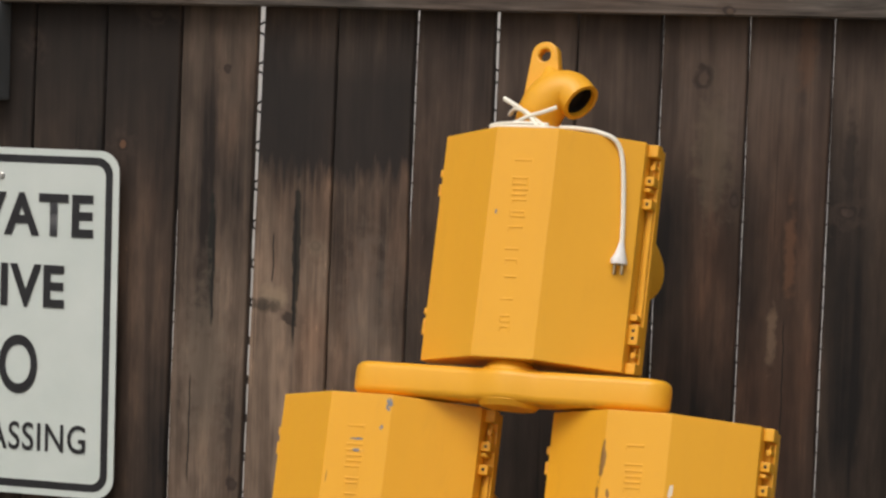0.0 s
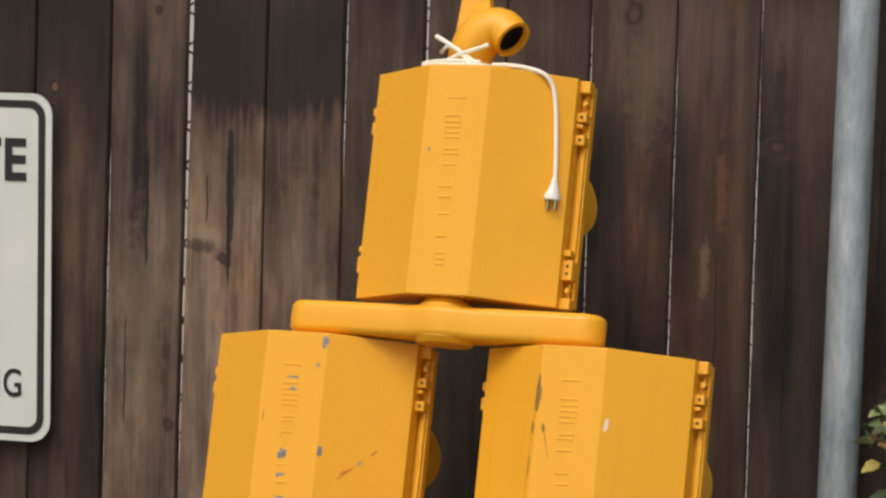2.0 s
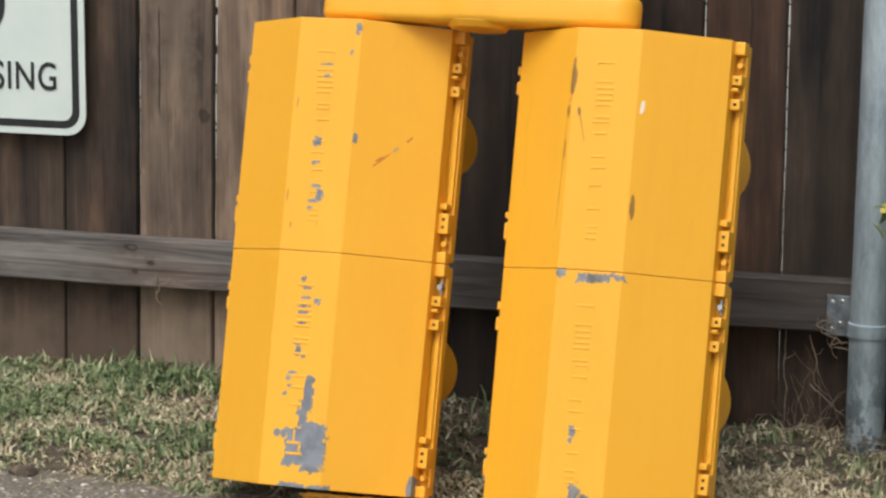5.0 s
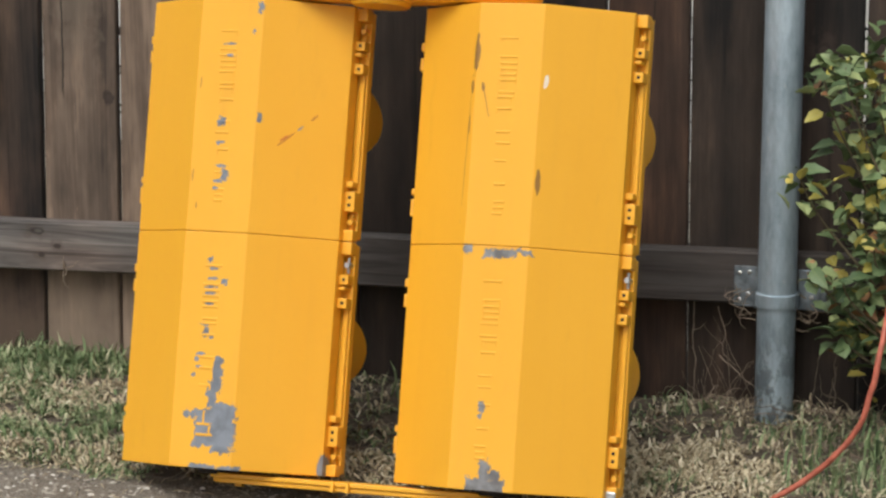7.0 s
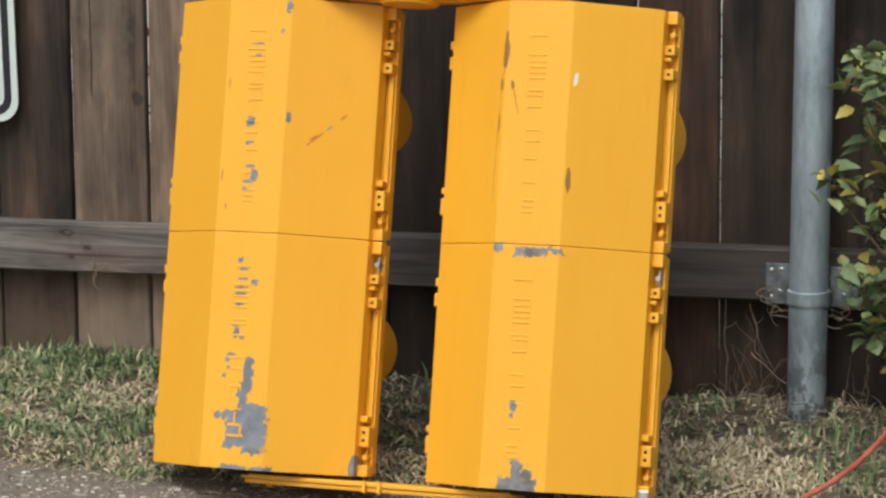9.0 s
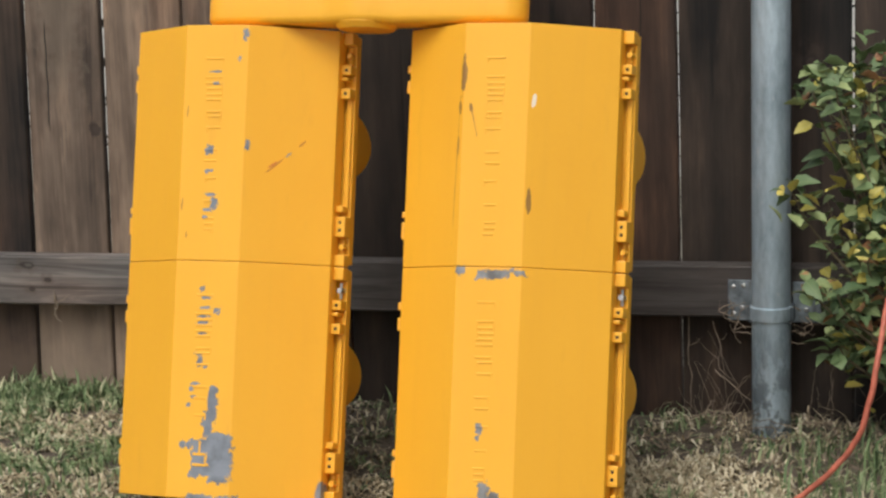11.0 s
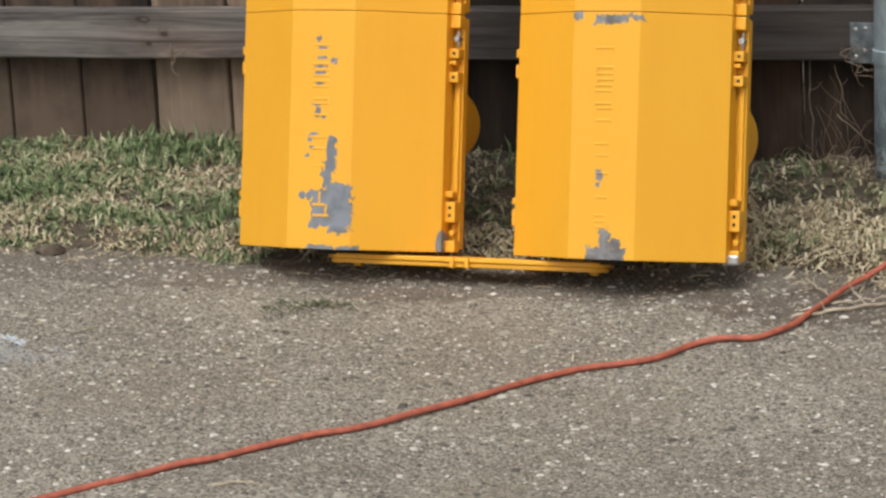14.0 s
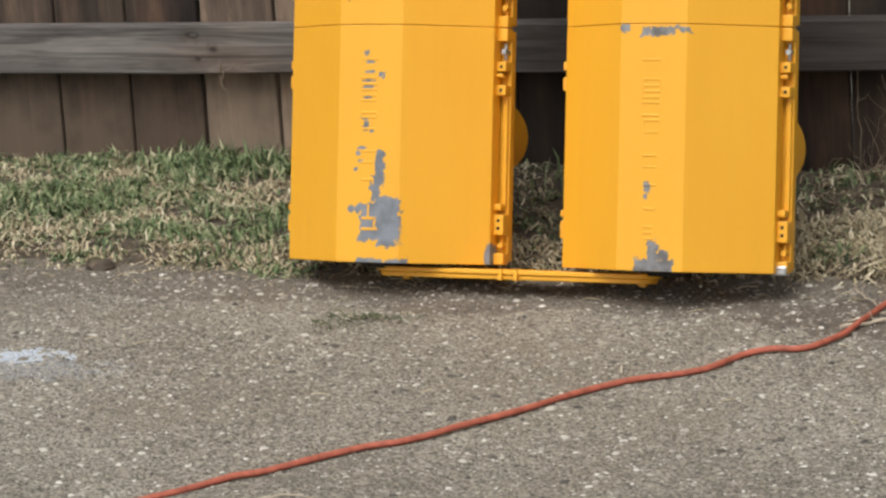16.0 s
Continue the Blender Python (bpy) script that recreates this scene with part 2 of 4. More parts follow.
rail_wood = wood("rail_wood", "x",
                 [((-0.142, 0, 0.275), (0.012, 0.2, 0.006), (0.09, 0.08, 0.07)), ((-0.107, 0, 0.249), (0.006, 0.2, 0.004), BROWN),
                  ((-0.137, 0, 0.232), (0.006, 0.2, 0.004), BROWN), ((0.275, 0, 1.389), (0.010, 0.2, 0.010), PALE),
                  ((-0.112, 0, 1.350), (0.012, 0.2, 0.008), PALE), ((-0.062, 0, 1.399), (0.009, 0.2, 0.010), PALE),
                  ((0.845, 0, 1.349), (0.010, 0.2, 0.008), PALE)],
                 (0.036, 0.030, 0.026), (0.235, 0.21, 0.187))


def yellow_paint(name, chips, scratches=(), slabs=(), bare_a=(0.138, 0.150, 0.172), bare_b=(0.218, 0.240, 0.275)):
    """Signal-yellow enamel, sun-worn, with bare grey metal where it has chipped off."""
    m = Mat(name, 0.42)
    blot = m.noise(9, 4, (1, 1, 0.5))
    grime = m.noise(30, 5, (1, 1, 0.25), None, 0.65)
    col = m.mix(blot, (0.79, 0.372, 0.017), (0.85, 0.427, 0.028))
    col = m.mix(m.ramp(grime, (0.6, 0.0), (0.85, 0.3)), col, (0.55, 0.25, 0.025))
    streak = m.noise(55, 5, (1, 1, 0.05), None, 0.6)
    col = m.mix(m.ramp(streak, (0.52, 0.0), (0.8, 0.07)), col, (0.50, 0.22, 0.03))
    wob = m.math("ADD", m.math("MULTIPLY", m.noise(42, 3), 0.5), m.math("MULTIPLY", m.noise(150, 5, (1, 1, 0.7), None, 0.85), 0.5))
    speck = m.math("GREATER_THAN", m.noise(210, 2), 0.79)
    col = m.mix(m.math("MULTIPLY", speck, 0.35), col, (0.25, 0.13, 0.04))
    rough = 0.42
    if chips:
        nib = m.math("ADD", m.math("MULTIPLY", m.noise(130, 3), 0.6), m.math("MULTIPLY", m.noise(380, 3), 0.4))
        bare = m.either([m.spot(c, r, wob if r[2] > 0.014 else nib, 0.38 if r[2] > 0.014 else 1.0) for c, r in chips])
        rim = m.either([m.spot(c, tuple(1.15 * q + 0.0008 for q in r), wob if r[2] > 0.014 else nib, 0.38 if r[2] > 0.014 else 1.0) for c, r in chips])
        torn = m.noise(75, 6, (1, 1, 1), None, 0.72)
        for c, r in slabs:
            bare = m.math("MAXIMUM", bare, m.slab(c, r, torn, 0.0055))
            rim = m.math("MAXIMUM", rim, m.slab(c, tuple(q + 0.0011 for q in r), torn, 0.0055))
        metal = m.ramp(m.noise(45, 4), (0.35, bare_a), (0.6, bare_b))
        col = m.mix(m.math("MULTIPLY", rim, 0.45), col, (0.62, 0.36, 0.10))
        col = m.mix(bare, col, metal)
        m.put(m.b.inputs["Roughness"], m.math("ADD", 0.42, m.math("MULTIPLY", bare, 0.16)))
        m.bump(m.math("ADD", m.math("MULTIPLY", bare, -0.35), m.math("MULTIPLY", m.noise(150, 3), 0.06)), 0.6, 0.002)
    else:
        m.bump(m.noise(140, 3), 0.06, 0.002)
    for a, b, width, tone in scratches:
        mid = tuple((p + q) / 2 for p, q in zip(a, b))
        k = m.n.new("ShaderNodeMapping")
        k.vector_type = "TEXTURE"
        k.inputs["Location"].default_value = mid
        k.inputs["Rotation"].default_value = (0, -math.atan2(b[2] - a[2], b[0] - a[0]), 0)
        half = math.hypot(b[0] - a[0], b[2] - a[2]) / 2
        k.inputs["Scale"].default_value = (half, 0.3, width)
        m.put(k.inputs["Vector"], m.co)
        d = m.math("ADD", m.vec("LENGTH", k.outputs[0], (0, 0, 0)), m.math("MULTIPLY", m.math("SUBTRACT", wob, 0.5), 2.6))
        col = m.mix(m.math("MULTIPLY", m.math("LESS_THAN", d, 1.0), 0.75), col, tone)
    m.colour(col)
    return m.m


C = -0.078
COL_R = 0.45
RUST = (0.42, 0.12, 0.02)
paint_plain = yellow_paint("yellow_enamel", [])
paint_top = yellow_paint("yellow_enamel_top", [((0.35, C, 1.0), (0.002, 0.03, 0.003))])
paint_left = yellow_paint(
    "yellow_enamel_chipped",
    [((0.214, C, 0.697), (0.005, 0.03, 0.008)), ((0.205, C, 0.66), (0.003, 0.03, 0.004)), ((0.222, C, 0.53), (0.003, 0.03, 0.007)),
     ((0.162, C, 0.523), (0.006, 0.03, 0.007)), ((0.173, C, 0.441), (0.006, 0.03, 0.010)), ((0.16, C, 0.49), (0.004, 0.03, 0.003)),
     ((0.187, C, 0.281), (0.006, 0.03, 0.004)),
     ((0.161, C, 0.204), (0.006, 0.03, 0.007)), ((0.15, C, 0.163), (0.004, 0.03, 0.004)), ((0.147, C, 0.14), (0.003, 0.03, 0.003)),
     ((0.184, C, 0.146), (0.006, 0.03, 0.018)), ((0.140, C, 0.080), (0.006, 0.03, 0.005)), ((0.150, C, 0.080), (0.004, 0.03, 0.006)),
     ((0.333, 0.0, 0.012), (0.006, 0.03, 0.02))]
    + [((0.163 + dx, C, z), (0.85 * wide, 0.03, 0.9 * tall)) for dx, z, wide, tall in
       ((-0.002, 0.313, 0.005, 0.004), (0.004, 0.300, 0.008, 0.0022), (0.004, 0.285, 0.010, 0.0022), (0.002, 0.272, 0.010, 0.0025), (0.002, 0.262, 0.010, 0.003), (0.0, 0.247, 0.007, 0.002),
        (-0.004, 0.216, 0.007, 0.003), (0.008, 0.197, 0.004, 0.004), (-0.008, 0.171, 0.007, 0.0025), (-0.008, 0.152, 0.006, 0.0025), (0.005, 0.622, 0.008, 0.003), (0.004, 0.640, 0.009, 0.002),
        (0.0, 0.491, 0.009, 0.0022), (0.003, 0.455, 0.010, 0.0025), (0.0, 0.432, 0.009, 0.0025), (-0.004, 0.421, 0.007, 0.002))],
    [((0.296, C, 0.541), (0.288, C, 0.532), 0.0016, RUST), ((0.280, C, 0.524), (0.272, C, 0.516), 0.0018, (0.30, 0.26, 0.24)), ((0.268, C, 0.512), (0.247, C, 0.490), 0.0013, RUST),
     ((0.259, C, 0.506), (0.250, C, 0.498), 0.0014, (0.5, 0.10, 0.03)), ((0.121, C, 0.45), (0.1205, C, 0.43), 0.0012, (0.3, 0.12, 0.03)), ((0.124, C, 0.59), (0.123, C, 0.57), 0.0010, (0.3, 0.12, 0.03)),
     ((0.130, C, 0.40), (0.130, C, 0.39), 0.0010, (0.3, 0.12, 0.03))],
    [((0.199, C, 0.066), (0.0195, 0.03, 0.033)), ((0.197, C, 0.036), (0.015, 0.03, 0.012)), ((0.167, C, 0.060), (0.012, 0.03, 0.026)), ((0.179, C, 0.112), (0.0065, 0.03, 0.018)),
     ((0.186, C, 0.132), (0.0075, 0.03, 0.016)), ((0.188, C, 0.156), (0.004, 0.03, 0.010)), ((0.188, C, 0.002), (0.040, 0.03, 0.004))])
paint_right = yellow_paint(
    "yellow_enamel_scuffed",
    [((COL_R + 0.119, C, 0.350), (0.007, 0.03, 0.006)), ((COL_R + 0.157, C, 0.121), (0.005, 0.03, 0.007)),
     ((COL_R + 0.155, C, 0.108), (0.003, 0.03, 0.004)), ((COL_R + 0.168, C, 0.034), (0.008, 0.03, 0.010))],
    [((COL_R + 0.1135, C, 0.664), (COL_R + 0.1120, C, 0.606), 0.0048, (0.08, 0.038, 0.025)), ((COL_R + 0.1085, C, 0.596), (COL_R + 0.108, C, 0.578), 0.0024, (0.10, 0.045, 0.025)),
     ((COL_R + 0.107, C, 0.545), (COL_R + 0.1068, C, 0.520), 0.0020, (0.16, 0.07, 0.03)), ((COL_R + 0.2185, C, 0.468), (COL_R + 0.218, C, 0.434), 0.0030, (0.12, 0.055, 0.03)),
     ((COL_R + 0.125, C, 0.593), (COL_R + 0.127, C, 0.580), 0.0024, (0.10, 0.045, 0.025)),
     ((COL_R + 0.126, C, 0.588), (COL_R + 0.136, C, 0.548), 0.001, (0.3, 0.12, 0.03)), ((COL_R + 0.102, C, 0.408), (COL_R + 0.108, C, 0.608), 0.0009, (0.45, 0.2, 0.03)),
     ((COL_R + 0.2215, C, 0.608), (COL_R + 0.2195, C, 0.588), 0.003, (0.8, 0.78, 0.72))],
    [((COL_R + 0.172, C, 0.346), (0.026, 0.03, 0.0062)), ((COL_R + 0.205, C, 0.349), (0.012, 0.03, 0.0035)), ((COL_R + 0.170, C, 0.008), (0.029, 0.03, 0.010)), ((COL_R + 0.176, C, 0.022), (0.017, 0.03, 0.008))],
    (0.12, 0.114, 0.112), (0.26, 0.262, 0.27))


def simple(name, a, b, scale, rough=0.6, metal=0.0, bump=0.1, stretch=(1, 1, 1), distance=0.002):
    m = Mat(name, rough, metal)
    f = m.noise(scale, 5, stretch)
    m.colour(m.ramp(f, (0.3, a), (0.7, b)))
    return m.bump(m.noise(scale * 4, 4, stretch), bump, distance).m


def galvanised():
    m = Mat("galvanised_steel", 0.38, 0.6)
    big = m.noise(24, 6, (1, 1, 0.3), None, 0.75)
    small = m.noise(85, 5, (1, 1, 0.5), None, 0.7)
    col = m.ramp(big, (0.3, (0.25, 0.33, 0.385)), (0.7, (0.60, 0.71, 0.78)))
    col = m.mix(m.ramp(small, (0.62, 0.0), (0.7, 0.6)), col, (0.62, 0.65, 0.66))
    sep = m.n.new("ShaderNodeSeparateXYZ")
    m.put(sep.inputs[0], m.co)
    low = m.math("SUBTRACT", 1.0, m.math("MULTIPLY", sep.outputs[2], 4.5, True))
    tar = m.math("MULTIPLY", m.ramp(m.noise(34, 6, (1, 1, 0.55), None, 0.72), (0.48, 0.0), (0.53, 1.0)), m.math("MULTIPLY", low, 0.95))
    col = m.mix(tar, col, (0.04, 0.042, 0.045))
    m.colour(col)
    m.put(m.b.inputs["Roughness"], m.ramp(small, (0.3, 0.40), (0.8, 0.62)))
    return m.bump(small, 0.15, 0.001).m


steel = galvanised()
worn_zinc = simple("worn_zinc", (0.07, 0.082, 0.092), (0.30, 0.35, 0.385), 55, 0.5, 0.5)
bolt_steel = simple("zinc_bolt", (0.4, 0.4, 0.4), (0.6, 0.6, 0.58), 90, 0.35, 0.9)
# seal rubber; also painted shade for the elbow's inside and the lug slots
rubber_and_shade = simple("dark_interior", (0.008, 0.007, 0.006), (0.02, 0.016, 0.012), 60, 0.8)
cord_white = simple("white_cord_vinyl", (0.80, 0.78, 0.66), (0.87, 0.85, 0.75), 40, 0.45)
plug_white = simple("white_plug_vinyl", (0.74, 0.74, 0.72), (0.84, 0.84, 0.82), 60, 0.4)
brass = simple("plug_brass", (0.3, 0.25, 0.16), (0.45, 0.38, 0.25), 80, 0.35, 0.9)
cord_orange = simple("orange_cord_vinyl", (0.30, 0.075, 0.045), (0.52, 0.14, 0.085), 70, 0.55)
sign_face = simple("sign_sheeting", (0.58, 0.66, 0.63), (0.64, 0.71, 0.68), 10, 0.35, 0.0, 0.03)
sign_black = simple("sign_black_ink", (0.014, 0.015, 0.018), (0.024, 0.026, 0.03), 50, 0.35, 0.0, 0.03)
sign_edge = simple("sign_aluminium", (0.62, 0.64, 0.62), (0.72, 0.74, 0.72), 30, 0.35, 0.2)
twig_mat = simple("dead_twig", (0.12, 0.088, 0.062), (0.30, 0.235, 0.17), 45, 0.9, 0, 0.4)
pale_twig_mat = simple("bleached_twig", (0.30, 0.24, 0.17), (0.55, 0.47, 0.36), 45, 0.9, 0, 0.4)
stem_mat = simple("shrub_stem", (0.06, 0.045, 0.025), (0.14, 0.11, 0.06), 60, 0.8, 0, 0.4)
backdrop_mat = simple("pale_backdrop", (0.52, 0.51, 0.49), (0.62, 0.61, 0.59), 3, 0.9)
wire_mat = simple("weathered_wire", (0.05, 0.05, 0.05), (0.10, 0.10, 0.10), 50, 0.6, 0.6)
grey_box = simple("grey_painted_metal", (0.085, 0.095, 0.10), (0.125, 0.135, 0.14), 20, 0.5)


def asphalt():
    m = Mat("worn_asphalt", 0.92)
    flat = (1, 1, 0.6)
    base = m.ramp(m.noise(3.2, 6, flat, None, 0.65), (0.32, (0.234, 0.209, 0.165)), (0.68, (0.392, 0.363, 0.298)))
    fine = m.noise(170, 3, flat)
    base = m.mix(m.ramp(fine, (0.38, 0.9), (0.54, 0.0)), base, (0.06, 0.052, 0.044))
    base = m.mix(m.ramp(m.noise(190, 2, flat, m.vec("ADD", m.co, (4.2, 1.3, 0))), (0.57, 0.0), (0.70, 0.5)), base, (0.42, 0.385, 0.32))
    chip = m.cells(210, "Color", flat)
    dist = m.cells(210, "Distance", flat)
    k = m.n.new("ShaderNodeSeparateColor")
    m.put(k.inputs[0], chip)
    pale = m.math("MULTIPLY", m.math("GREATER_THAN", k.outputs[0], 0.70), m.math("LESS_THAN", dist, 0.38))
    tone = m.ramp(k.outputs[1], (0.0, (0.20, 0.175, 0.145)), (0.6, (0.35, 0.325, 0.275)), (1.0, (0.56, 0.53, 0.47)))
    base = m.mix(m.math("MULTIPLY", pale, 0.8), base, tone)
    dark = m.math("MULTIPLY", m.math("LESS_THAN", k.outputs[0], 0.22), m.math("LESS_THAN", dist, 0.4))
    base = m.mix(m.math("MULTIPLY", dark, 0.7), base, (0.05, 0.044, 0.04))
    clots = m.noise(62, 5, (0.8, 1.2, 0.6), m.vec("ADD", m.co, (2.4, 5.5, 0)), 0.7)
    base = m.mix(m.ramp(clots, (0.36, 0.6), (0.47, 0.0)), base, (0.085, 0.077, 0.066))
    base = m.mix(m.ramp(clots, (0.54, 0.0), (0.68, 0.6)), base, (0.47, 0.44, 0.37))
    dust = m.ramp(m.noise(2.6, 5, flat, m.vec("ADD", m.co, (7.7, 2.1, 0)), 0.6, 0.6), (0.50, 0.0), (0.66, 0.5))
    base = m.mix(dust, base, m.mix(fine, (0.145, 0.120, 0.088), (0.31, 0.268, 0.205)))
    tarry = m.ramp(m.noise(7, 5, flat, m.vec("ADD", m.co, (1.7, 8.1, 0)), 0.65), (0.58, 0.0), (0.72, 0.45))
    base = m.mix(tarry, base, (0.10, 0.09, 0.078))
    # a faded splash of pale paint and damp earth along the verge
    wob = m.noise(28, 5)
    base = m.mix(m.math("MULTIPLY", m.spot((0.0, -1.03, 0), (0.075, 0.032, 1), wob, 0.8), 0.7), base, (0.60, 0.69, 0.82))
    base = m.mix(m.math("MULTIPLY", m.spot((0.02, -1.09, 0), (0.14, 0.05, 1), m.noise(45, 6), 1.0), 0.25), base, (0.36, 0.42, 0.5))
    soil = m.math("MULTIPLY", m.spot((0.55, -0.6, 0), (1.4, 0.13, 1), m.noise(9, 4), 0.35), 0.55)
    soil = m.math("MAXIMUM", soil, m.math("MULTIPLY", m.spot((1.24, -0.70, 0), (0.24, 0.10, 1), m.noise(16, 4), 0.5), 0.85))
    base = m.mix(soil, base, m.mix(fine, (0.07, 0.054, 0.042), (0.17, 0.135, 0.105)))
    m.colour(base)
    h = m.math("ADD", m.math("MULTIPLY", fine, 0.8), m.math("SUBTRACT", 0.5, m.math("MULTIPLY", dist, 0.7)))
    return m.bump(h, 0.85, 0.006).m


asphalt_mat = asphalt()


def soil():
    m = Mat("verge_soil", 0.95)
    f = m.noise(26, 6, (1, 1, 1), None, 0.7)
    m.colour(m.ramp(f, (0.3, (0.045, 0.034, 0.025)), (0.55, (0.10, 0.077, 0.055)), (0.75, (0.19, 0.15, 0.107))))
    return m.bump(m.noise(130, 4), 0.8, 0.008).m


soil_mat = soil()


def blades(name, *stops):
    m = Mat(name, 0.7)
    m.colour(m.ramp(m.island(), *stops))
    return m.m


green_blade = blades("green_grass", (0.0, (0.05, 0.085, 0.033)), (0.4, (0.13, 0.19, 0.078)), (0.75, (0.25, 0.305, 0.15)), (1.0, (0.43, 0.41, 0.26)))
dry_blade = blades("dry_grass", (0.0, (0.19, 0.145, 0.09)), (0.4, (0.40, 0.33, 0.21)), (0.75, (0.58, 0.50, 0.34)), (1.0, (0.72, 0.65, 0.49)))


def leaf(name, a, b, vein):
    m = Mat(name, 0.58)
    rnd = m.math("ADD", m.math("MULTIPLY", m.info("Random"), 0.6), m.math("MULTIPLY", m.noise(70, 4), 0.5))
    col = m.ramp(rnd, (0.2, a), (0.8, b))
    sep = m.n.new("ShaderNodeSeparateXYZ")
    m.put(sep.inputs[0], m.co)
    mid = m.math("LESS_THAN", m.math("ABSOLUTE", sep.outputs[0]), 0.0006)
    col = m.mix(m.math("MULTIPLY", mid, 0.6), col, vein)
    spots = m.ramp(m.noise(160, 4), (0.66, 0.0), (0.72, 0.7))
    col = m.mix(spots, col, (0.10, 0.06, 0.025))
    m.colour(col)
    m.b.inputs["Subsurface Weight"].default_value = 0.0
    return m.bump(m.noise(110, 3), 0.2, 0.002).m


leaf_green = leaf("leaf_green", (0.05, 0.09, 0.036), (0.14, 0.205, 0.085), (0.16, 0.2, 0.08))
leaf_light = leaf("leaf_pale_green", (0.135, 0.19, 0.075), (0.26, 0.31, 0.13), (0.3, 0.32, 0.14))
leaf_yellow = leaf("leaf_yellowing", (0.38, 0.34, 0.06), (0.5, 0.42, 0.10), (0.5, 0.45, 0.2))
leaf_brown = leaf("leaf_rusty", (0.20, 0.085, 0.035), (0.30, 0.16, 0.07), (0.3, 0.2, 0.1))
weed_mat = blades("weed_green", (0.0, (0.03, 0.042, 0.018)), (0.7, (0.075, 0.095, 0.04)), (1.0, (0.2, 0.19, 0.10)))
stone_mat = blades("aggregate_stone", (0.0, (0.06, 0.054, 0.048)), (0.5, (0.24, 0.215, 0.175)), (0.85, (0.39, 0.36, 0.305)), (1.0, (0.66, 0.63, 0.57)))


# ---- mesh helpers ----
def mesh_of(name, bm, *materials, smooth=False):
    me = bpy.data.meshes.new(name)
    bm.normal_update()
    bm.to_mesh(me)
    bm.free()
    for m in materials:
        me.materials.append(m)
    if smooth:
        for p in me.polygons:
            p.use_smooth = True
        me.set_sharp_from_angle(angle=radians(38))
    return me


def part(name, bm, material, parent, label="", smooth=False):
    """Links a bmesh as one mesh object under a thing or under a part."""
    ob = new(name, mesh_of(name, bm, material, smooth=smooth))
    ob.parent = parent
    return tagged(ob, label)


def thing(name, at=None):
    ob = new(name)
    if at is not None:
        ob.matrix_world = at
    return ob


def box(bm, x0, x1, y0, y1, z0, z1, bevel=0.0):
    """Adds a box, with its edges rounded off, to a bmesh."""
    b = bmesh.new()
    bmesh.ops.create_cube(b, size=1.0)
    for v in b.verts:
        v.co = Vector(((x0 + x1) / 2 + v.co.x * (x1 - x0), (y0 + y1) / 2 + v.co.y * (y1 - y0), (z0 + z1) / 2 + v.co.z * (z1 - z0)))
    if bevel:
        bmesh.ops.bevel(b, geom=b.edges[:], offset=bevel, segments=2, affect="EDGES", profile=0.5)
    join(bm, b)
    return bm


def join(bm, other):
    me = bpy.data.meshes.new("scrap")
    other.to_mesh(me)
    other.free()
    bm.from_mesh(me)
    bpy.data.meshes.remove(me)
    return bm


def prism(outline, z0, z1, bevel=0.0, segments=2):
    """An upright prism over an outline of (x, y)."""
    bm = bmesh.new()
    low = [bm.verts.new((x, y, z0)) for x, y in outline]
    high = [bm.verts.new((x, y, z1)) for x, y in outline]
    bm.faces.new(low[::-1])
    bm.faces.new(high)
    n = len(outline)
    for i in range(n):
        bm.faces.new((low[i], low[(i + 1) % n], high[(i + 1) % n], high[i]))
    bmesh.ops.recalc_face_normals(bm, faces=bm.faces[:])
    if bevel:
        sharp = [e for e in bm.edges if e.calc_face_angle(0) > 0.5]
        bmesh.ops.bevel(bm, geom=sharp, offset=bevel, segments=segments, affect="EDGES", profile=0.5)
    return bm


def rings(bm, loops, closed_ends=True, wrap=False):
    """Skins a row of equal loops of points."""
    vs = [[bm.verts.new(p) for p in loop] for loop in loops]
    n = len(vs[0])
    rows = list(zip(vs, vs[1:])) + ([(vs[-1], vs[0])] if wrap else [])
    for a, b in rows:
        for i in range(n):
            bm.faces.new((a[i], a[(i + 1) % n], b[(i + 1) % n], b[i]))
    if closed_ends and not wrap:
        bm.faces.new(vs[0][::-1])
        bm.faces.new(vs[-1])
    return bm


def smooth_path(points, steps=6):
    """A Catmull-Rom curve through points."""
    p = [Vector(q) for q in points]
    p = [2 * p[0] - p[1]] + p + [2 * p[-1] - p[-2]]
    out = []
    for i in range(1, len(p) - 2):
        for k in range(steps):
            t = k / steps
            out.append(0.5 * ((2 * p[i]) + (p[i + 1] - p[i - 1]) * t + (2 * p[i - 1] - 5 * p[i] + 4 * p[i + 1] - p[i + 2]) * t * t
                              + (3 * p[i] - p[i - 1] - 3 * p[i + 1] + p[i + 2]) * t ** 3))
    out.append(p[-2])
    return out


def tube(bm, points, radius, sides=10, ends=True, squash=1.0):
    """A tube along points; radius: a number or one for each point."""
    radii = radius if isinstance(radius, (list, tuple)) else [radius] * len(points)
    loops, side = [], None
    for i, p in enumerate(points):
        way = (points[min(i + 1, len(points) - 1)] - points[max(i - 1, 0)]).normalized()
        if side is None:
            side = way.orthogonal().normalized()
        side = (side - way * side.dot(way)).normalized()
        up = way.cross(side)
        loops.append([p + (side * math.cos(a) + up * math.sin(a) * squash) * radii[i] for a in (2 * math.pi * k / sides for k in range(sides))])
    return rings(bm, loops, ends)


# ---- ground ----
def edge_y(x):
    """Where the asphalt ends and the verge begins."""
    if x < 0.9:
        y = -0.575
    else:
        y = -0.535 - 0.36 * max(0.0, x - 1.06)
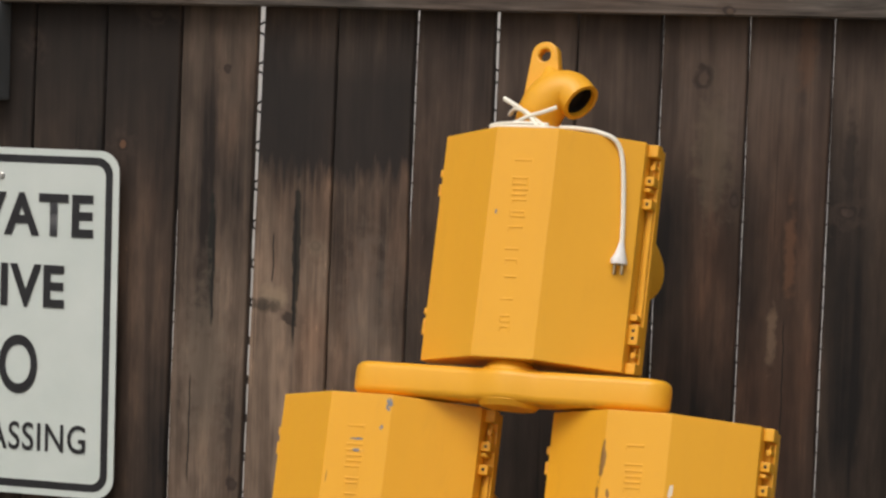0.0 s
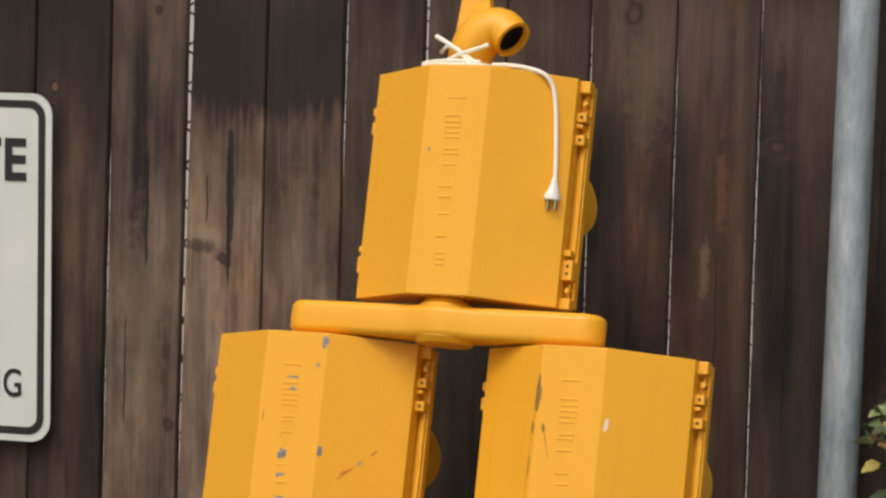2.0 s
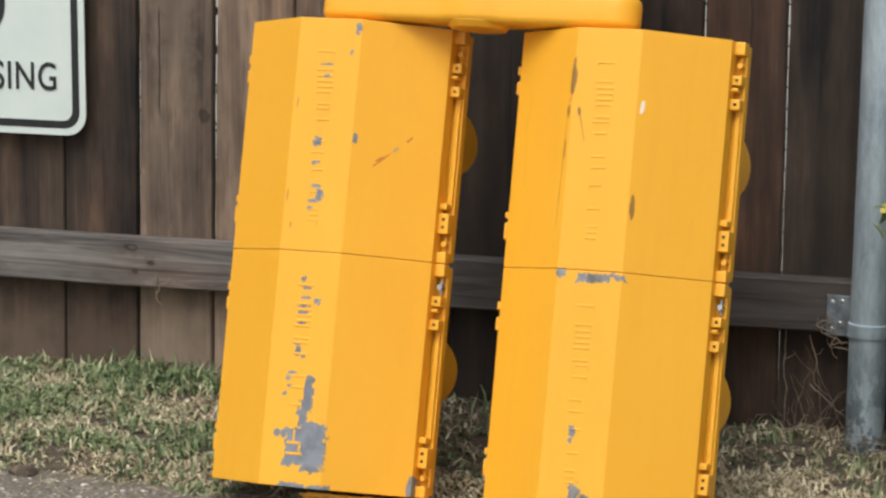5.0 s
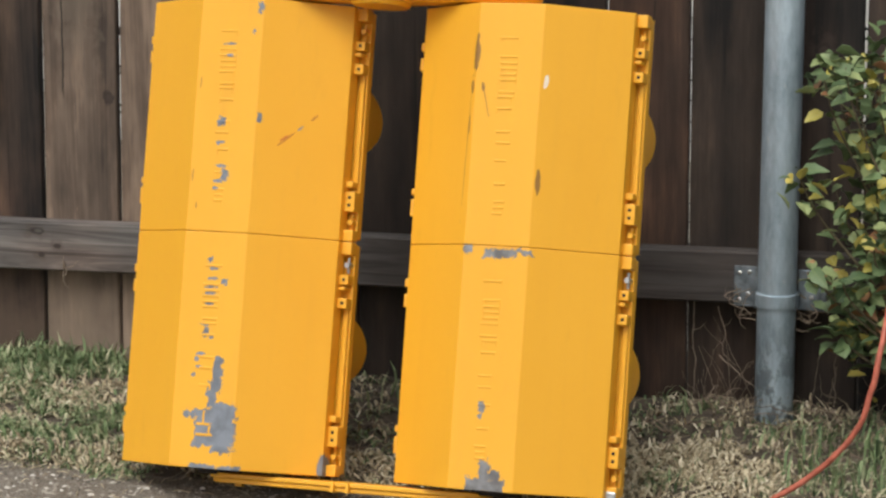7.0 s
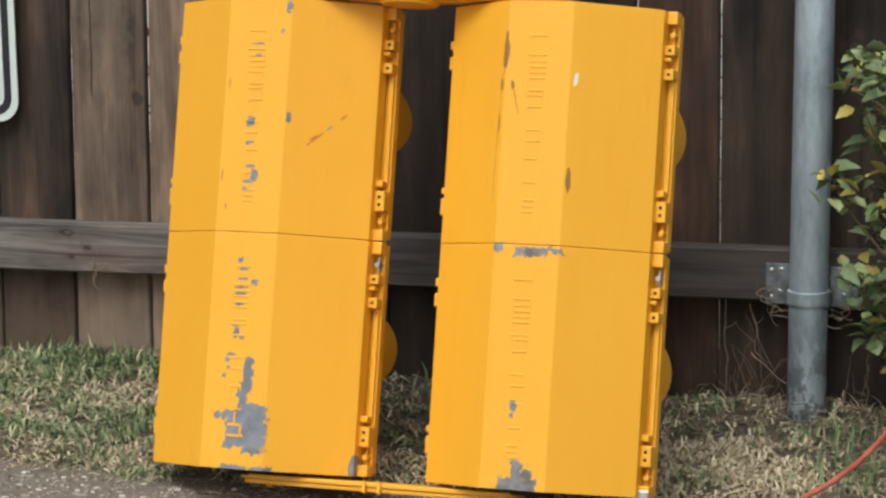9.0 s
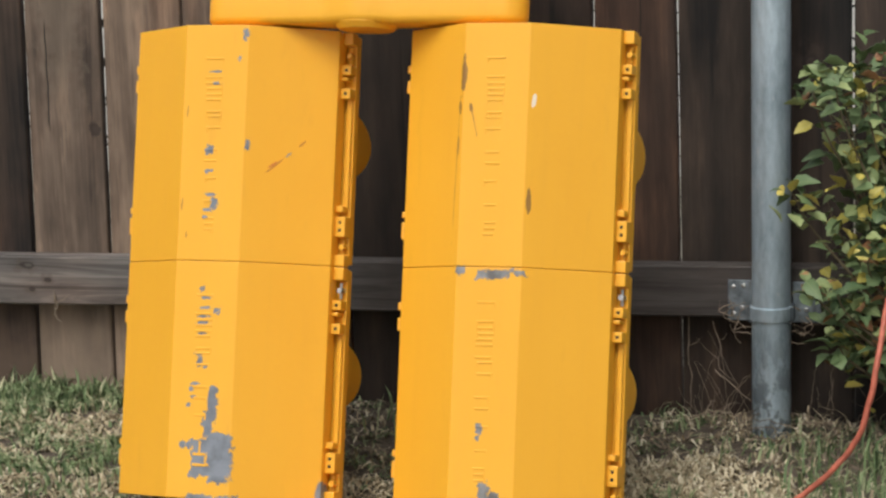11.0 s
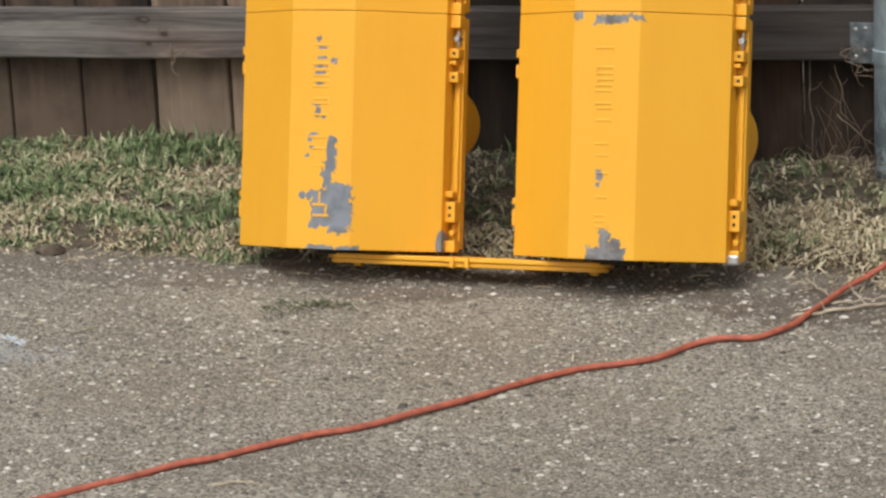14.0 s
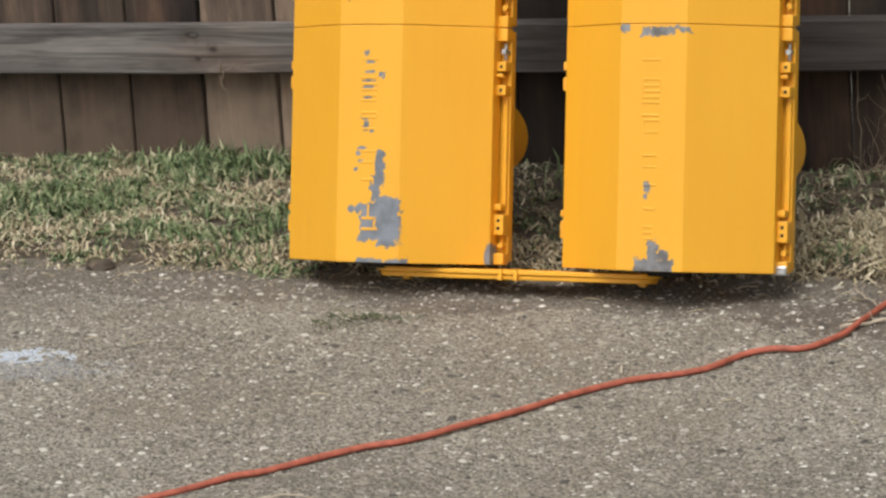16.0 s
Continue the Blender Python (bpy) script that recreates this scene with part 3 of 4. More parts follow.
    return max(y, -0.95) + 0.025 * (noise.noise((x * 7, 3.3, 0)) + 0.5 * noise.noise((x * 21, 1.1, 0)))


def verge_height(x, y):
    e = edge_y(x)
    t = min(1.0, max(0.0, (y - e) / 0.12))
    s = t * t * (3 - 2 * t)
    rise = min(1.0, max(0.0, (y + 0.38) / 0.36))
    return -0.006 + 0.024 * rise * rise * (3 - 2 * rise) + s * (0.024 + 0.012 * noise.noise((x * 5, y * 5, 0)) + 0.006 * noise.noise((x * 19, y * 19, 4)))


def asphalt_height(x, y):
    return 0.004 * noise.noise((x * 2.1, y * 2.1, 7)) + 0.0016 * noise.noise((x * 13, y * 13, 2))


def build_ground():
    bm = bmesh.new()
    near = (-1.6, 2.6, -2.4, 0.6)
    step = 0.03
    xs = [near[0] + i * step for i in range(int((near[1] - near[0]) / step) + 1)]
    ys = [near[2] + i * step for i in range(int((near[3] - near[2]) / step) + 1)]
    xs = [-900, -60, -8] + xs + [9, 60, 900]
    ys = [-900, -60, -8] + ys + [8, 60, 900]
    grid = [[bm.verts.new((x, y, asphalt_height(x, y) if abs(x) < 3 and abs(y) < 3 else 0)) for x in xs] for y in ys]
    for a, b in zip(grid, grid[1:]):
        for i in range(len(xs) - 1):
            bm.faces.new((a[i], a[i + 1], b[i + 1], b[i]))
    g = new("ground", mesh_of("ground", bm, asphalt_mat, smooth=True))
    tagged(g, "worn grey-brown asphalt drive with exposed aggregate", "ground", kind="structure")
    bm = bmesh.new()
    xs = [-6, -3] + [-1.6 + i * 0.02 for i in range(211)] + [4, 7]
    grid = []
    for i in range(36):
        row = []
        for x in xs:
            e = edge_y(x) - 0.02
            y = e + (0.35 - e) * (i / 35) ** 1.15
            row.append(bm.verts.new((x, y, verge_height(x, y))))
        grid.append(row)
    for a, b in zip(grid, grid[1:]):
        for i in range(len(xs) - 1):
            bm.faces.new((a[i], a[i + 1], b[i + 1], b[i]))
    v = new("ground_verge", mesh_of("ground_verge", bm, soil_mat, smooth=True))
    tagged(v, "strip of dry brown soil between the drive and the fence", "verge", kind="structure")


build_ground()

# ---- fence ----
# where each line between boards stands near the ground and near the top rail
LINES = {0: (-0.432, -0.420), 1: (-0.292, -0.282), 2: (-0.150, -0.138), 3: (-0.007, 0.009), 4: (0.145, 0.151), 5: (0.285, 0.294), 6: (0.431, 0.437),
         7: (0.576, 0.578), 8: (0.720, 0.722), 9: (0.864, 0.868), 10: (1.003, 1.007), 11: (1.148, 1.151)}
PITCH = 0.1428
# line between boards: index -> clear gap at the bottom, the middle and the top
GAPS = {0: (0.004, 0.004, 0.004), 1: (0.004, 0.004, 0.004), 4: (0.0042, 0.0042, 0.0042), 7: (0.003, 0.003, 0.004), 8: (0.0045, 0.0045, 0.0046), 2: (0.005, 0.0076, 0.004), 3: (0.005, 0.0085, 0.0135), 5: (0.003, 0.005, 0.0083), 6: (0.003, 0.004, 0.0083), 9: (0.0033, 0.0051, 0.0036),
        10: (0.0042, 0.0049, 0.0034), 12: (0.003, 0.0058, 0.0045)}
TONES = {-1: (0.75, 0.68, 0.62), 0: (0.72, 0.64, 0.57), 1: (0.55, 0.47, 0.42), 2: (1.25, 1.18, 1.11), 3: (1.75, 1.63, 1.5), 4: (1.45, 1.36, 1.27),
         5: (0.75, 0.7, 0.66), 6: (0.29, 0.25, 0.22), 7: (0.42, 0.37, 0.34), 8: (0.45, 0.37, 0.32), 9: (0.46, 0.35, 0.29), 10: (0.33, 0.295, 0.27),
         11: (0.30, 0.27, 0.25), 12: (0.32, 0.28, 0.26)}


def line_x(k, z):
    low, high = LINES.get(k, ((k - 3) * PITCH + 0.002, (k - 3) * PITCH + 0.007))
    return low + (high - low) * (z - 0.13) / 1.16 + 0.0008 * noise.noise((k * 9.1, z * 7, 5))


def gap_at(k, z):
    a, b, c = GAPS.get(k, (0.003, 0.003, 0.003))
    g = a + (b - a) * z / 0.72 if z < 0.72 else b + (c - b) * min(1.0, (z - 0.72) / 0.6)
    return max(0.0015, g + 0.0016 * noise.noise((k * 3.7, z * 9, 8)) + 0.0008 * noise.noise((k * 3.7, z * 31, 8)))


def fence_board(k, parent):
    """One upright board, between lines k and k + 1; its edges are worn round."""
    bm = bmesh.new()
    thick, c = 0.016, 0.0022
    low = 0.012 + 0.02 * noise.noise((k * 2.3, 0, 0))
    out = 0.0025 * noise.noise((k * 7.7, 3, 0))
    levels = [low + (1.82 - low) * i / 44 for i in range(45)]
    loops = []
    for z in levels:
        x0, x1 = line_x(k, z) + gap_at(k, z) / 2, line_x(k + 1, z) - gap_at(k + 1, z) / 2
        y = out + 0.0012 * noise.noise((k, z * 4, 9))
        loops.append([(x0 + c, y, z), (x1 - c, y, z), (x1, y + c, z), (x1, y + thick, z), (x0, y + thick, z), (x0, y + c, z)])
    rings(bm, loops)
    bmesh.ops.recalc_face_normals(bm, faces=bm.faces[:])
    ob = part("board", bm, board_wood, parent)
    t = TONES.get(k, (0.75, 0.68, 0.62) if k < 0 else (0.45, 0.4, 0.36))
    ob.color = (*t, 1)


fence = thing("wooden_fence")
tagged(fence, "tall dark weathered plank fence with grey rails", "fence", kind="structure")


def fence_rail(z0, x0, x1, tint):
    bm = bmesh.new()
    loops = []
    n = 60
    for i in range(n + 1):
        x = x0 + (x1 - x0) * i / n
        w = 0.0015 * noise.noise((x * 3, z0, 0))
        lift = 0.0082 * x
        y0, y1, a, b, c = -0.040 + w, -0.004, z0 + lift + w, z0 + lift + 0.0855 + w * 0.7, 0.003
        loops.append([(x, y0, a + c), (x, y0, b - c), (x, y0 + c, b), (x, y1, b), (x, y1, a), (x, y0 + c, a)])
    rings(bm, loops)
    bmesh.ops.recalc_face_normals(bm, faces=bm.faces[:])
    ob = part("rail", bm, rail_wood, fence, "grey weathered horizontal timber rail")
    ob.color = (*tint, 1)


fence_rail(0.2065, -5.5, 1.166, (1.04, 1.07, 1.12))
fence_rail(0.2065, 1.170, 6.5, (0.9, 0.88, 0.86))
fence_rail(1.334, -5.5, 1.166, (0.72, 0.69, 0.66))
fence_rail(1.334, 1.170, 6.5, (0.72, 0.69, 0.66))


# ---- galvanised post and its clamps ----
def build_post(x, y):
    p = thing("fence_post", pose(x, y, 0, 0, 0.7, 0))
    tagged(p, "round galvanised steel fence post streaked with tar", "post")
    bm = bmesh.new()
    tube(bm, [Vector((0, 0, z)) for z in (-0.1, 0.3, 0.7, 1.1, 1.5, 2.0)], 0.0312, 32)
    part("pipe", bm, steel, p, "", True)
    for z in (0.222, 1.352):
        bm = bmesh.new()
        b = bmesh.new()
        rings(b, [[(r * math.cos(a), r * math.sin(a), z + h) for a in (2 * math.pi * k / 32 for k in range(32))]
                  for r, h in ((0.031, 0.0), (0.0348, 0.001), (0.0348, 0.021), (0.031, 0.023))], False)
        join(bm, b)
        c = part("collar", bm, steel, p, "galvanised clamp band", True)
        for s in (-1, 1):
            bm = bmesh.new()
            x0, x1 = sorted((s * 0.030, s * 0.0755))
            box(bm, x0, x1, 0.0245, 0.0275, z - 0.009, z + 0.057, 0.0008)
            box(bm, min(s * 0.024, s * 0.034), max(s * 0.024, s * 0.034), -0.012, 0.0275, z - 0.004, z + 0.022, 0.001)
            part("flange", bm, worn_zinc, p, "dull galvanised screw plate")
            for sx, sz in ((0.066, 0.046), (0.066, 0.002), (0.050, 0.048), (0.052, 0.012)):
                bm = bmesh.new()
                tube(bm, [Vector((s * sx, 0.026, z + sz)), Vector((s * sx, 0.0222, z + sz)), Vector((s * sx, 0.0212, z + sz))], [0.0036, 0.0036, 0.002], 8)
                part("screw", bm, bolt_steel, p)
    return p


build_post(1.1635, -0.071)

# ---- the signal: its own frame stands on the lower left rear corner and leans back on the fence ----
SIG = pose(0.252, -0.611, 0.037, 0, 0, -3.7) @ pose(0, 0, 0, -14.4, 0, 0) @ pose(0, 0, 0, 0, -0.8, 0)
signal = thing("traffic_signal", SIG)
tagged(signal, "yellow five-section traffic signal, chipped, leaning face-in against the fence", "traffic light")
W, A, H = 0.334, 0.116, 0.3555


def signal_section(x, z, paint, w=W):
    """One lamp housing: three-sided back, wide door with lugs, hinge rods and a visor on the far side."""
    k = w / W
    out = [(0, 0.029), (0, 0), (A * k, C), (w - A * k, C), (w, 0), (w, 0.029)]
    bm = prism([(x + a, b) for a, b in out], z + 0.0003, z + H - 0.0003, 0.0013)
    body = part("housing", bm, paint, signal)
    # door
    bm = box(bmesh.new(), x - 0.009, x + w + 0.015, 0.034, 0.052, z + 0.004, z + H - 0.004, 0.002)
    door = part("door", bm, paint_plain, signal)
    bm = box(bmesh.new(), x + 0.004, x + w - 0.003, 0.0285, 0.0345, z + 0.006, z + H - 0.006)
    part("seal", bm, rubber_and_shade, body, "dark door seal")
    # visor: a short shell, longer over the top and in a round ear at each side
    cx, cz, r = x + w / 2, z + H / 2 + (0.016 if x == 0.0 else 0.004), 0.154
    outer, inner = [], []
    n = 96
    for i in range(n):
        a = 2 * math.pi * i / n
        dx, dz = math.cos(a), math.sin(a)
        ear = abs(dz * r) / 0.058
        ln = 0.030
        if ear < 1:
            ln = 0.030 + 0.095 * math.sqrt(1 - ear * ear)
        if dz > 0.86:
            ln = 0.030 + 0.12 * min(1.0, (dz - 0.86) / 0.09)
        for row, q in ((outer, r), (inner, r - 0.003)):
            row.append(((cx + q * dx, 0.050, cz + q * dz), (cx + q * dx, 0.052 + ln, cz + q * dz)))
    bm = bmesh.new()
    rings(bm, [[p[0] for p in outer], [p[1] for p in outer], [p[1] for p in inner], [p[0] for p in inner]], wrap=True)
    bmesh.ops.recalc_face_normals(bm, faces=bm.faces[:])
    part("visor", bm, paint_plain, door, "yellow visor with rounded side ears", True)
    # right flange: corner blocks, rods, wing lugs
    e = x + w
    for z0, z1 in ((z + H - 0.020, z + H - 0.0006), (z + 0.0006, z + 0.018)):
        bm = box(bmesh.new(), e - 0.001, e + 0.0155, 0.014, 0.036, z0, z1, 0.0018)
        part("corner_block", bm, paint_plain, body)
    bm = box(bmesh.new(), e + 0.0045, e + 0.0125, 0.0275, 0.0345, z + 0.088, z + 0.258, 0.0012)
    part("hinge_rod", bm, paint_plain, door, "flat yellow hinge strip")
    for zz, hh, dd in ((0.290, 0.015, 0.0145), (0.281, 0.006, 0.010), (0.254, 0.016, 0.0145), (0.082, 0.010, 0.011), (0.045, 0.031, 0.0155)):
        bm = box(bmesh.new(), e - 0.001, e + dd, 0.012, 0.035, z + zz, z + zz + hh, 0.0018)
        lug = part("lug", bm, paint_plain, body)
        if hh > 0.012:
            # small dark blocks stand in for the shade of the holes
            for q in ((0.5,) if hh < 0.02 else (0.33, 0.7)):
                bm = box(bmesh.new(), e + 0.005, e + 0.0095, 0.0112, 0.014, z + zz + hh * q - 0.002, z + zz + hh * q + 0.0025, 0.0005)
                part("slot", bm, rubber_and_shade, lug)
    for zz in (0.320, 0.030):
        bm = bmesh.new()
        tube(bm, [Vector((e + 0.009, 0.016, z + zz)), Vector((e + 0.009, 0.034, z + zz))], 0.0042, 10)
        tube(bm, [Vector((e + 0.008, 0.027, z + zz - 0.012)), Vector((e + 0.008, 0.027, z + zz + 0.012))], 0.0026, 8)
        part("wing_bolt", bm, bolt_steel if zz > 0.1 and z < 0.2 else paint_plain, body, "eye bolt and nut")
    # left hinges
    for zz, hh in ((0.292, 0.013), (0.262, 0.020), (0.075, 0.010), (0.043, 0.026)):
        bm = box(bmesh.new(), x - 0.0105, x + 0.001, 0.014, 0.034, z + zz, z + zz + hh, 0.0022)
        part("hinge_knuckle", bm, paint_plain, body)
    # raised maker's mark down the flat of the back: a column of short bars that grows narrower
    bm = bmesh.new()
    mx = x + w / 2 - 0.001
    top = z + H - 0.053
    rng = random.Random(int(z * 1000 + x * 100))
    for i, down in enumerate((0.0, 0.028, 0.0373, 0.0455, 0.0539, 0.0618, 0.080, 0.087, 0.104, 0.1376, 0.154, 0.180, 0.2143, 0.240, 0.2486, 0.257)):
        if x == 0.0 and z == 0.0 and down > 0.2:
            continue
        half = 0.0145 - 0.024 * down
        off = rng.uniform(-0.0015, 0.0015) - 0.006 * down
        zz = top - down
        box(bm, mx + off - half, mx + off + half, C - 0.0010, C + 0.001, zz, zz + 0.0036, 0.0009)
        for sd in (-1, 1):
            if rng.random() < 0.4:
                ex = mx + off + sd * (half - 0.0015)
                box(bm, ex - 0.0015, ex + 0.0015, C - 0.0007, C + 0.001, zz - 0.005, zz + 0.001, 0.0005)
    if x == 0.0 and z == 0.0:
        box(bm, 0.1665, 0.1695, C - 0.0011, C + 0.001, 0.067, 0.087, 0.0006)
        for zz in (0.0645, 0.0485):
            box(bm, 0.157, 0.178, C - 0.0011, C + 0.001, zz, zz + 0.0042, 0.0006)
    tagged(part("raised_mark", bm, paint_plain if x == 0.0 and z == 0.0 else paint, body, "raised illegible moulded mark"), kind="stuff")
    return body


signal_section(0.0, 0.0, paint_left)
signal_section(0.0, H, paint_left)
signal_section(COL_R, 0.0, paint_right, 0.326)
signal_section(COL_R, H, paint_right, 0.326)
TOPX, TOPZ = 0.222, 2 * H + 0.066
signal_section(TOPX, TOPZ, paint_top, 0.328)
MID = (COL_R + W) / 2


def bar_outline(x0, x1, half, hub, n=14):
    """Plan of an arm with rounded ends and a swelling in its middle."""
    pts = []
    m = (x0 + x1) / 2
    for i in range(n + 1):
        a = math.pi / 2 + math.pi * i / n
        pts.append((x0 + half + half * math.cos(a), half * math.sin(a)))
    low = []
    for i in range(13):
        s = -1 + 2 * i / 12
        low.append((m + 0.062 * s, -half - (hub - half) * 0.5 * (1 + math.cos(math.pi * s))))
    pts += low
    for i in range(n + 1):
        a = -math.pi / 2 + math.pi * i / n
        pts.append((x1 - half + half * math.cos(a), half * math.sin(a)))
    pts += [(x, -y) for x, y in low[::-1]]
    return pts


AX, AY = MID - 0.006, -0.026
bm = prism([(a, b + AY) for a, b in bar_outline(AX - 0.254, AX + 0.254, 0.036, 0.052)], 2 * H + 0.003, 2 * H + 0.053, 0.012, 5)
arm = part("top_arm", bm, paint_plain, signal, "rounded yellow cast arm joining the columns", True)
bm = bmesh.new()
tube(bm, [Vector((AX, AY, 2 * H - 0.003)), Vector((AX, AY, 2 * H + 0.006)), Vector((AX, AY, 2 * H + 0.055)), Vector((AX, AY, 2 * H + 0.0585)), Vector((AX, AY + 0.01, TOPZ))], [0.042, 0.049, 0.045, 0.030, 0.028], 40)
part("hub", bm, paint_plain, arm, "", True)
for cx in (W / 2, COL_R + W / 2):
    bm = bmesh.new()
    tube(bm, [Vector((cx, 0, 2 * H - 0.004)), Vector((cx, 0, 2 * H + 0.006))], 0.036, 24)
    part("spacer", bm, rubber_and_shade, arm)
BX = MID - 0.013
bm = prism(bar_outline(BX - 0.226, BX + 0.226, 0.034, 0.036), -0.0125, -0.0055, 0.0015)
base = part("bottom_arm", bm, paint_plain, signal, "yellow ribbed bar under the two columns")
bm = prism(bar_outline(BX - 0.220, BX + 0.220, 0.0305, 0.0325), -0.0200, -0.0125, 0.002)
for s in (-0.012, 0.012):
    box(bm, BX + s - 0.003, BX + s + 0.003, -0.040, 0.03, -0.0210, -0.005, 0.001)
for s in (-0.19, 0.19):
    box(bm, BX + s - 0.006, BX + s + 0.006, 0.020, 0.030, -0.026, -0.019, 0.001)
part("rib", bm, paint_plain, base)
for cx in (W / 2, COL_R + W / 2):
    bm = bmesh.new()
    tube(bm, [Vector((cx, 0, -0.008)), Vector((cx, 0, 0.004))], 0.034, 20)
    part("spacer", bm, rubber_and_shade, base)
bm = box(bmesh.new(), COL_R + 0.320, COL_R + 0.341, 0.012, 0.036, -0.003, 0.012, 0.003)
part("corner_foot", bm, bolt_steel, signal, "bare grey metal corner")

# hanger on top: a lug with an eye and an open elbow
HX, HZ = TOPX + 0.158, TOPZ + H


def eye_lug():
    """A tapering plate, rounded on top, with a round eye through it."""
    hole, top = 0.0098, 0.131
    outline = [(-0.047, 0.0), (0.022, 0.0), (0.014, 0.100)]
    arc = [(-0.014 + 0.022 * math.cos(a), top + 0.022 * math.sin(a)) for a in (math.pi * k / 14 for k in range(0, 15))]
    pts = outline + arc
    n = 40
    c = Vector((-0.014, top))
    rim, eye = [], []
    for i in range(n):
        a = 2 * math.pi * i / n - math.pi / 2
        d = Vector((math.cos(a), math.sin(a)))
        best = None
        for p, q in zip(pts, pts[1:] + pts[:1]):
            p2, q2 = Vector(p) - c, Vector(q) - c
            e = q2 - p2
            den = d.x * e.y - d.y * e.x
            if abs(den) > 1e-9:
                t = (p2.x * e.y - p2.y * e.x) / den
                u = (p2.x * d.y - p2.y * d.x) / den
                if t > 0 and -1e-6 <= u <= 1 + 1e-6 and (best is None or t < best):
                    best = t
        rim.append(c + d * best)
        eye.append(c + d * hole)
    y0, y1 = -0.010, 0.010
    bm = bmesh.new()
    rings(bm, [[(p.x, y0, p.y) for p in rim], [(p.x, y1, p.y) for p in rim], [(p.x, y1, p.y) for p in eye], [(p.x, y0, p.y) for p in eye]], wrap=True)
    bmesh.ops.recalc_face_normals(bm, faces=bm.faces[:])
    sharp = [e for e in bm.edges if len(e.link_faces) == 2 and e.calc_face_angle(0) > 1.0]
    bmesh.ops.bevel(bm, geom=sharp, offset=0.003, segments=2, affect="EDGES", profile=0.5)
    for v in bm.verts:
        v.co += Vector((HX + 0.006, 0, HZ))
    return bm


hanger = part("hanger_lug", eye_lug(), paint_plain, signal, "cast yellow hanger lug with a round eye")
path = smooth_path([(HX - 0.008, 0, HZ), (HX - 0.008, -0.004, HZ + 0.030), (HX + 0.003, -0.008, HZ + 0.055), (HX + 0.019, -0.008, HZ + 0.070), (HX + 0.041, -0.008, HZ + 0.072), (HX + 0.061, -0.013, HZ + 0.057)], 6)
n = len(path)
rad = [0.034 + 0.003 * math.sin(math.pi * i / (n - 1)) - 0.003 * i / (n - 1) for i in range(n)]
bm = bmesh.new()
tube(bm, path, rad, 28, False)
tube(bm, smooth_path([(HX + 0.000, 0.000, HZ + 0.112), (HX + 0.005, -0.002, HZ + 0.099), (HX + 0.011, -0.004, HZ + 0.086), (HX + 0.019, -0.006, HZ + 0.075)], 4),
     [0.010 + 0.022 * k / 12 for k in range(13)], 24)
# inner wall and throat are coloured dark to give the shade inside
inner = bmesh.new()
tube(inner, path[n - 7:], [r - 0.005 for r in rad[n - 7:]], 28, False)
for f in inner.faces:
    f.normal_flip()
elbow = part("elbow", bm, paint_plain, hanger, "open cast elbow", True)
part("bore", inner, rubber_and_shade, elbow, "inside of the elbow, coloured dark for its shade", True)
bm = bmesh.new()
end, way = path[-1], (path[-1] - path[-2]).normalized()
sd = way.orthogonal().normalized()
up = way.cross(sd)
rings(bm, [[end + (sd * math.cos(a) + up * math.sin(a)) * q + way * o for a in (2 * math.pi * k / 28 for k in range(28))]
           for q, o in ((rad[-1], -0.001), (rad[-1] + 0.0005, 0.002), (rad[-1] - 0.0062, 0.002), (rad[-1] - 0.0062, -0.006))], wrap=True)
part("rim", bm, paint_plain, elbow)
bm = bmesh.new()
mid = path[n - 6]
bmesh.ops.create_circle(bm, cap_ends=True, segments=24, radius=0.030)
turn = (path[n - 5] - path[n - 7]).to_track_quat("Z", "Y").to_matrix().to_4x4()
for v in bm.verts:
    v.co = mid + turn @ v.co
part("throat", bm, rubber_and_shade, elbow)

# ---- white cord wound round the hanger, hanging with its plug ----
white_cord = thing("power_cord", SIG)
tagged(white_cord, "white two-core cord tied round the hanger with a loose plug", "cable")


def facet_y(xx):
    return C * (0.328 - xx) / 0.1139


def cord_run(points, r=0.0031, squash=1.0):
    bm = bmesh.new()
    tube(bm, smooth_path([(HX + a, b, HZ + c) for a, b, c in points], 7), r, 8, True, squash)
    return part("cord", bm, cord_white, white_cord, "", True)


cord_run([(-0.066, -0.05, 0.004), (-0.03, -0.064, 0.003), (0.01, -0.066, 0.003), (0.04, -0.055, 0.004), (0.046, -0.02, 0.005), (0.02, 0.045, 0.006), (-0.04, 0.045, 0.006),
          (-0.064, 0.0, 0.006), (-0.068, -0.045, 0.008), (-0.02, -0.062, 0.0095), (0.03, -0.056, 0.0095)])
cord_run([(-0.052, -0.044, 0.052), (-0.03, -0.05, 0.040), (0.0, -0.057, 0.022), (0.024, -0.058, 0.006)], 0.0036)
cord_run([(0.042, -0.060, 0.036), (0.022, -0.062, 0.028), (0.0, -0.060, 0.022), (-0.024, -0.056, 0.012), (-0.046, -0.05, 0.006)], 0.0034)
cord_run([(-0.046, -0.030, 0.030), (-0.03, -0.048, 0.035), (-0.008, -0.057, 0.028), (0.008, -0.060, 0.010), (0.014, -0.060, 0.004)], 0.0032)
xo = HX - TOPX
hang = [(0.045, -0.045, 0.008), (0.075, -0.045, 0.0075), (0.105, -0.040, 0.004)]
for zz, xx in ((-0.004, 0.287), (-0.02, 0.298), (-0.05, 0.304), (-0.09, 0.308), (-0.13, 0.311), (-0.167, 0.313)):
    hang.append((xx - xo, facet_y(xx) - 0.007, zz))
cord_run(hang, 0.0036)
px, pz = HX + 0.313 - xo, HZ - 0.167
py = facet_y(0.313) - 0.010
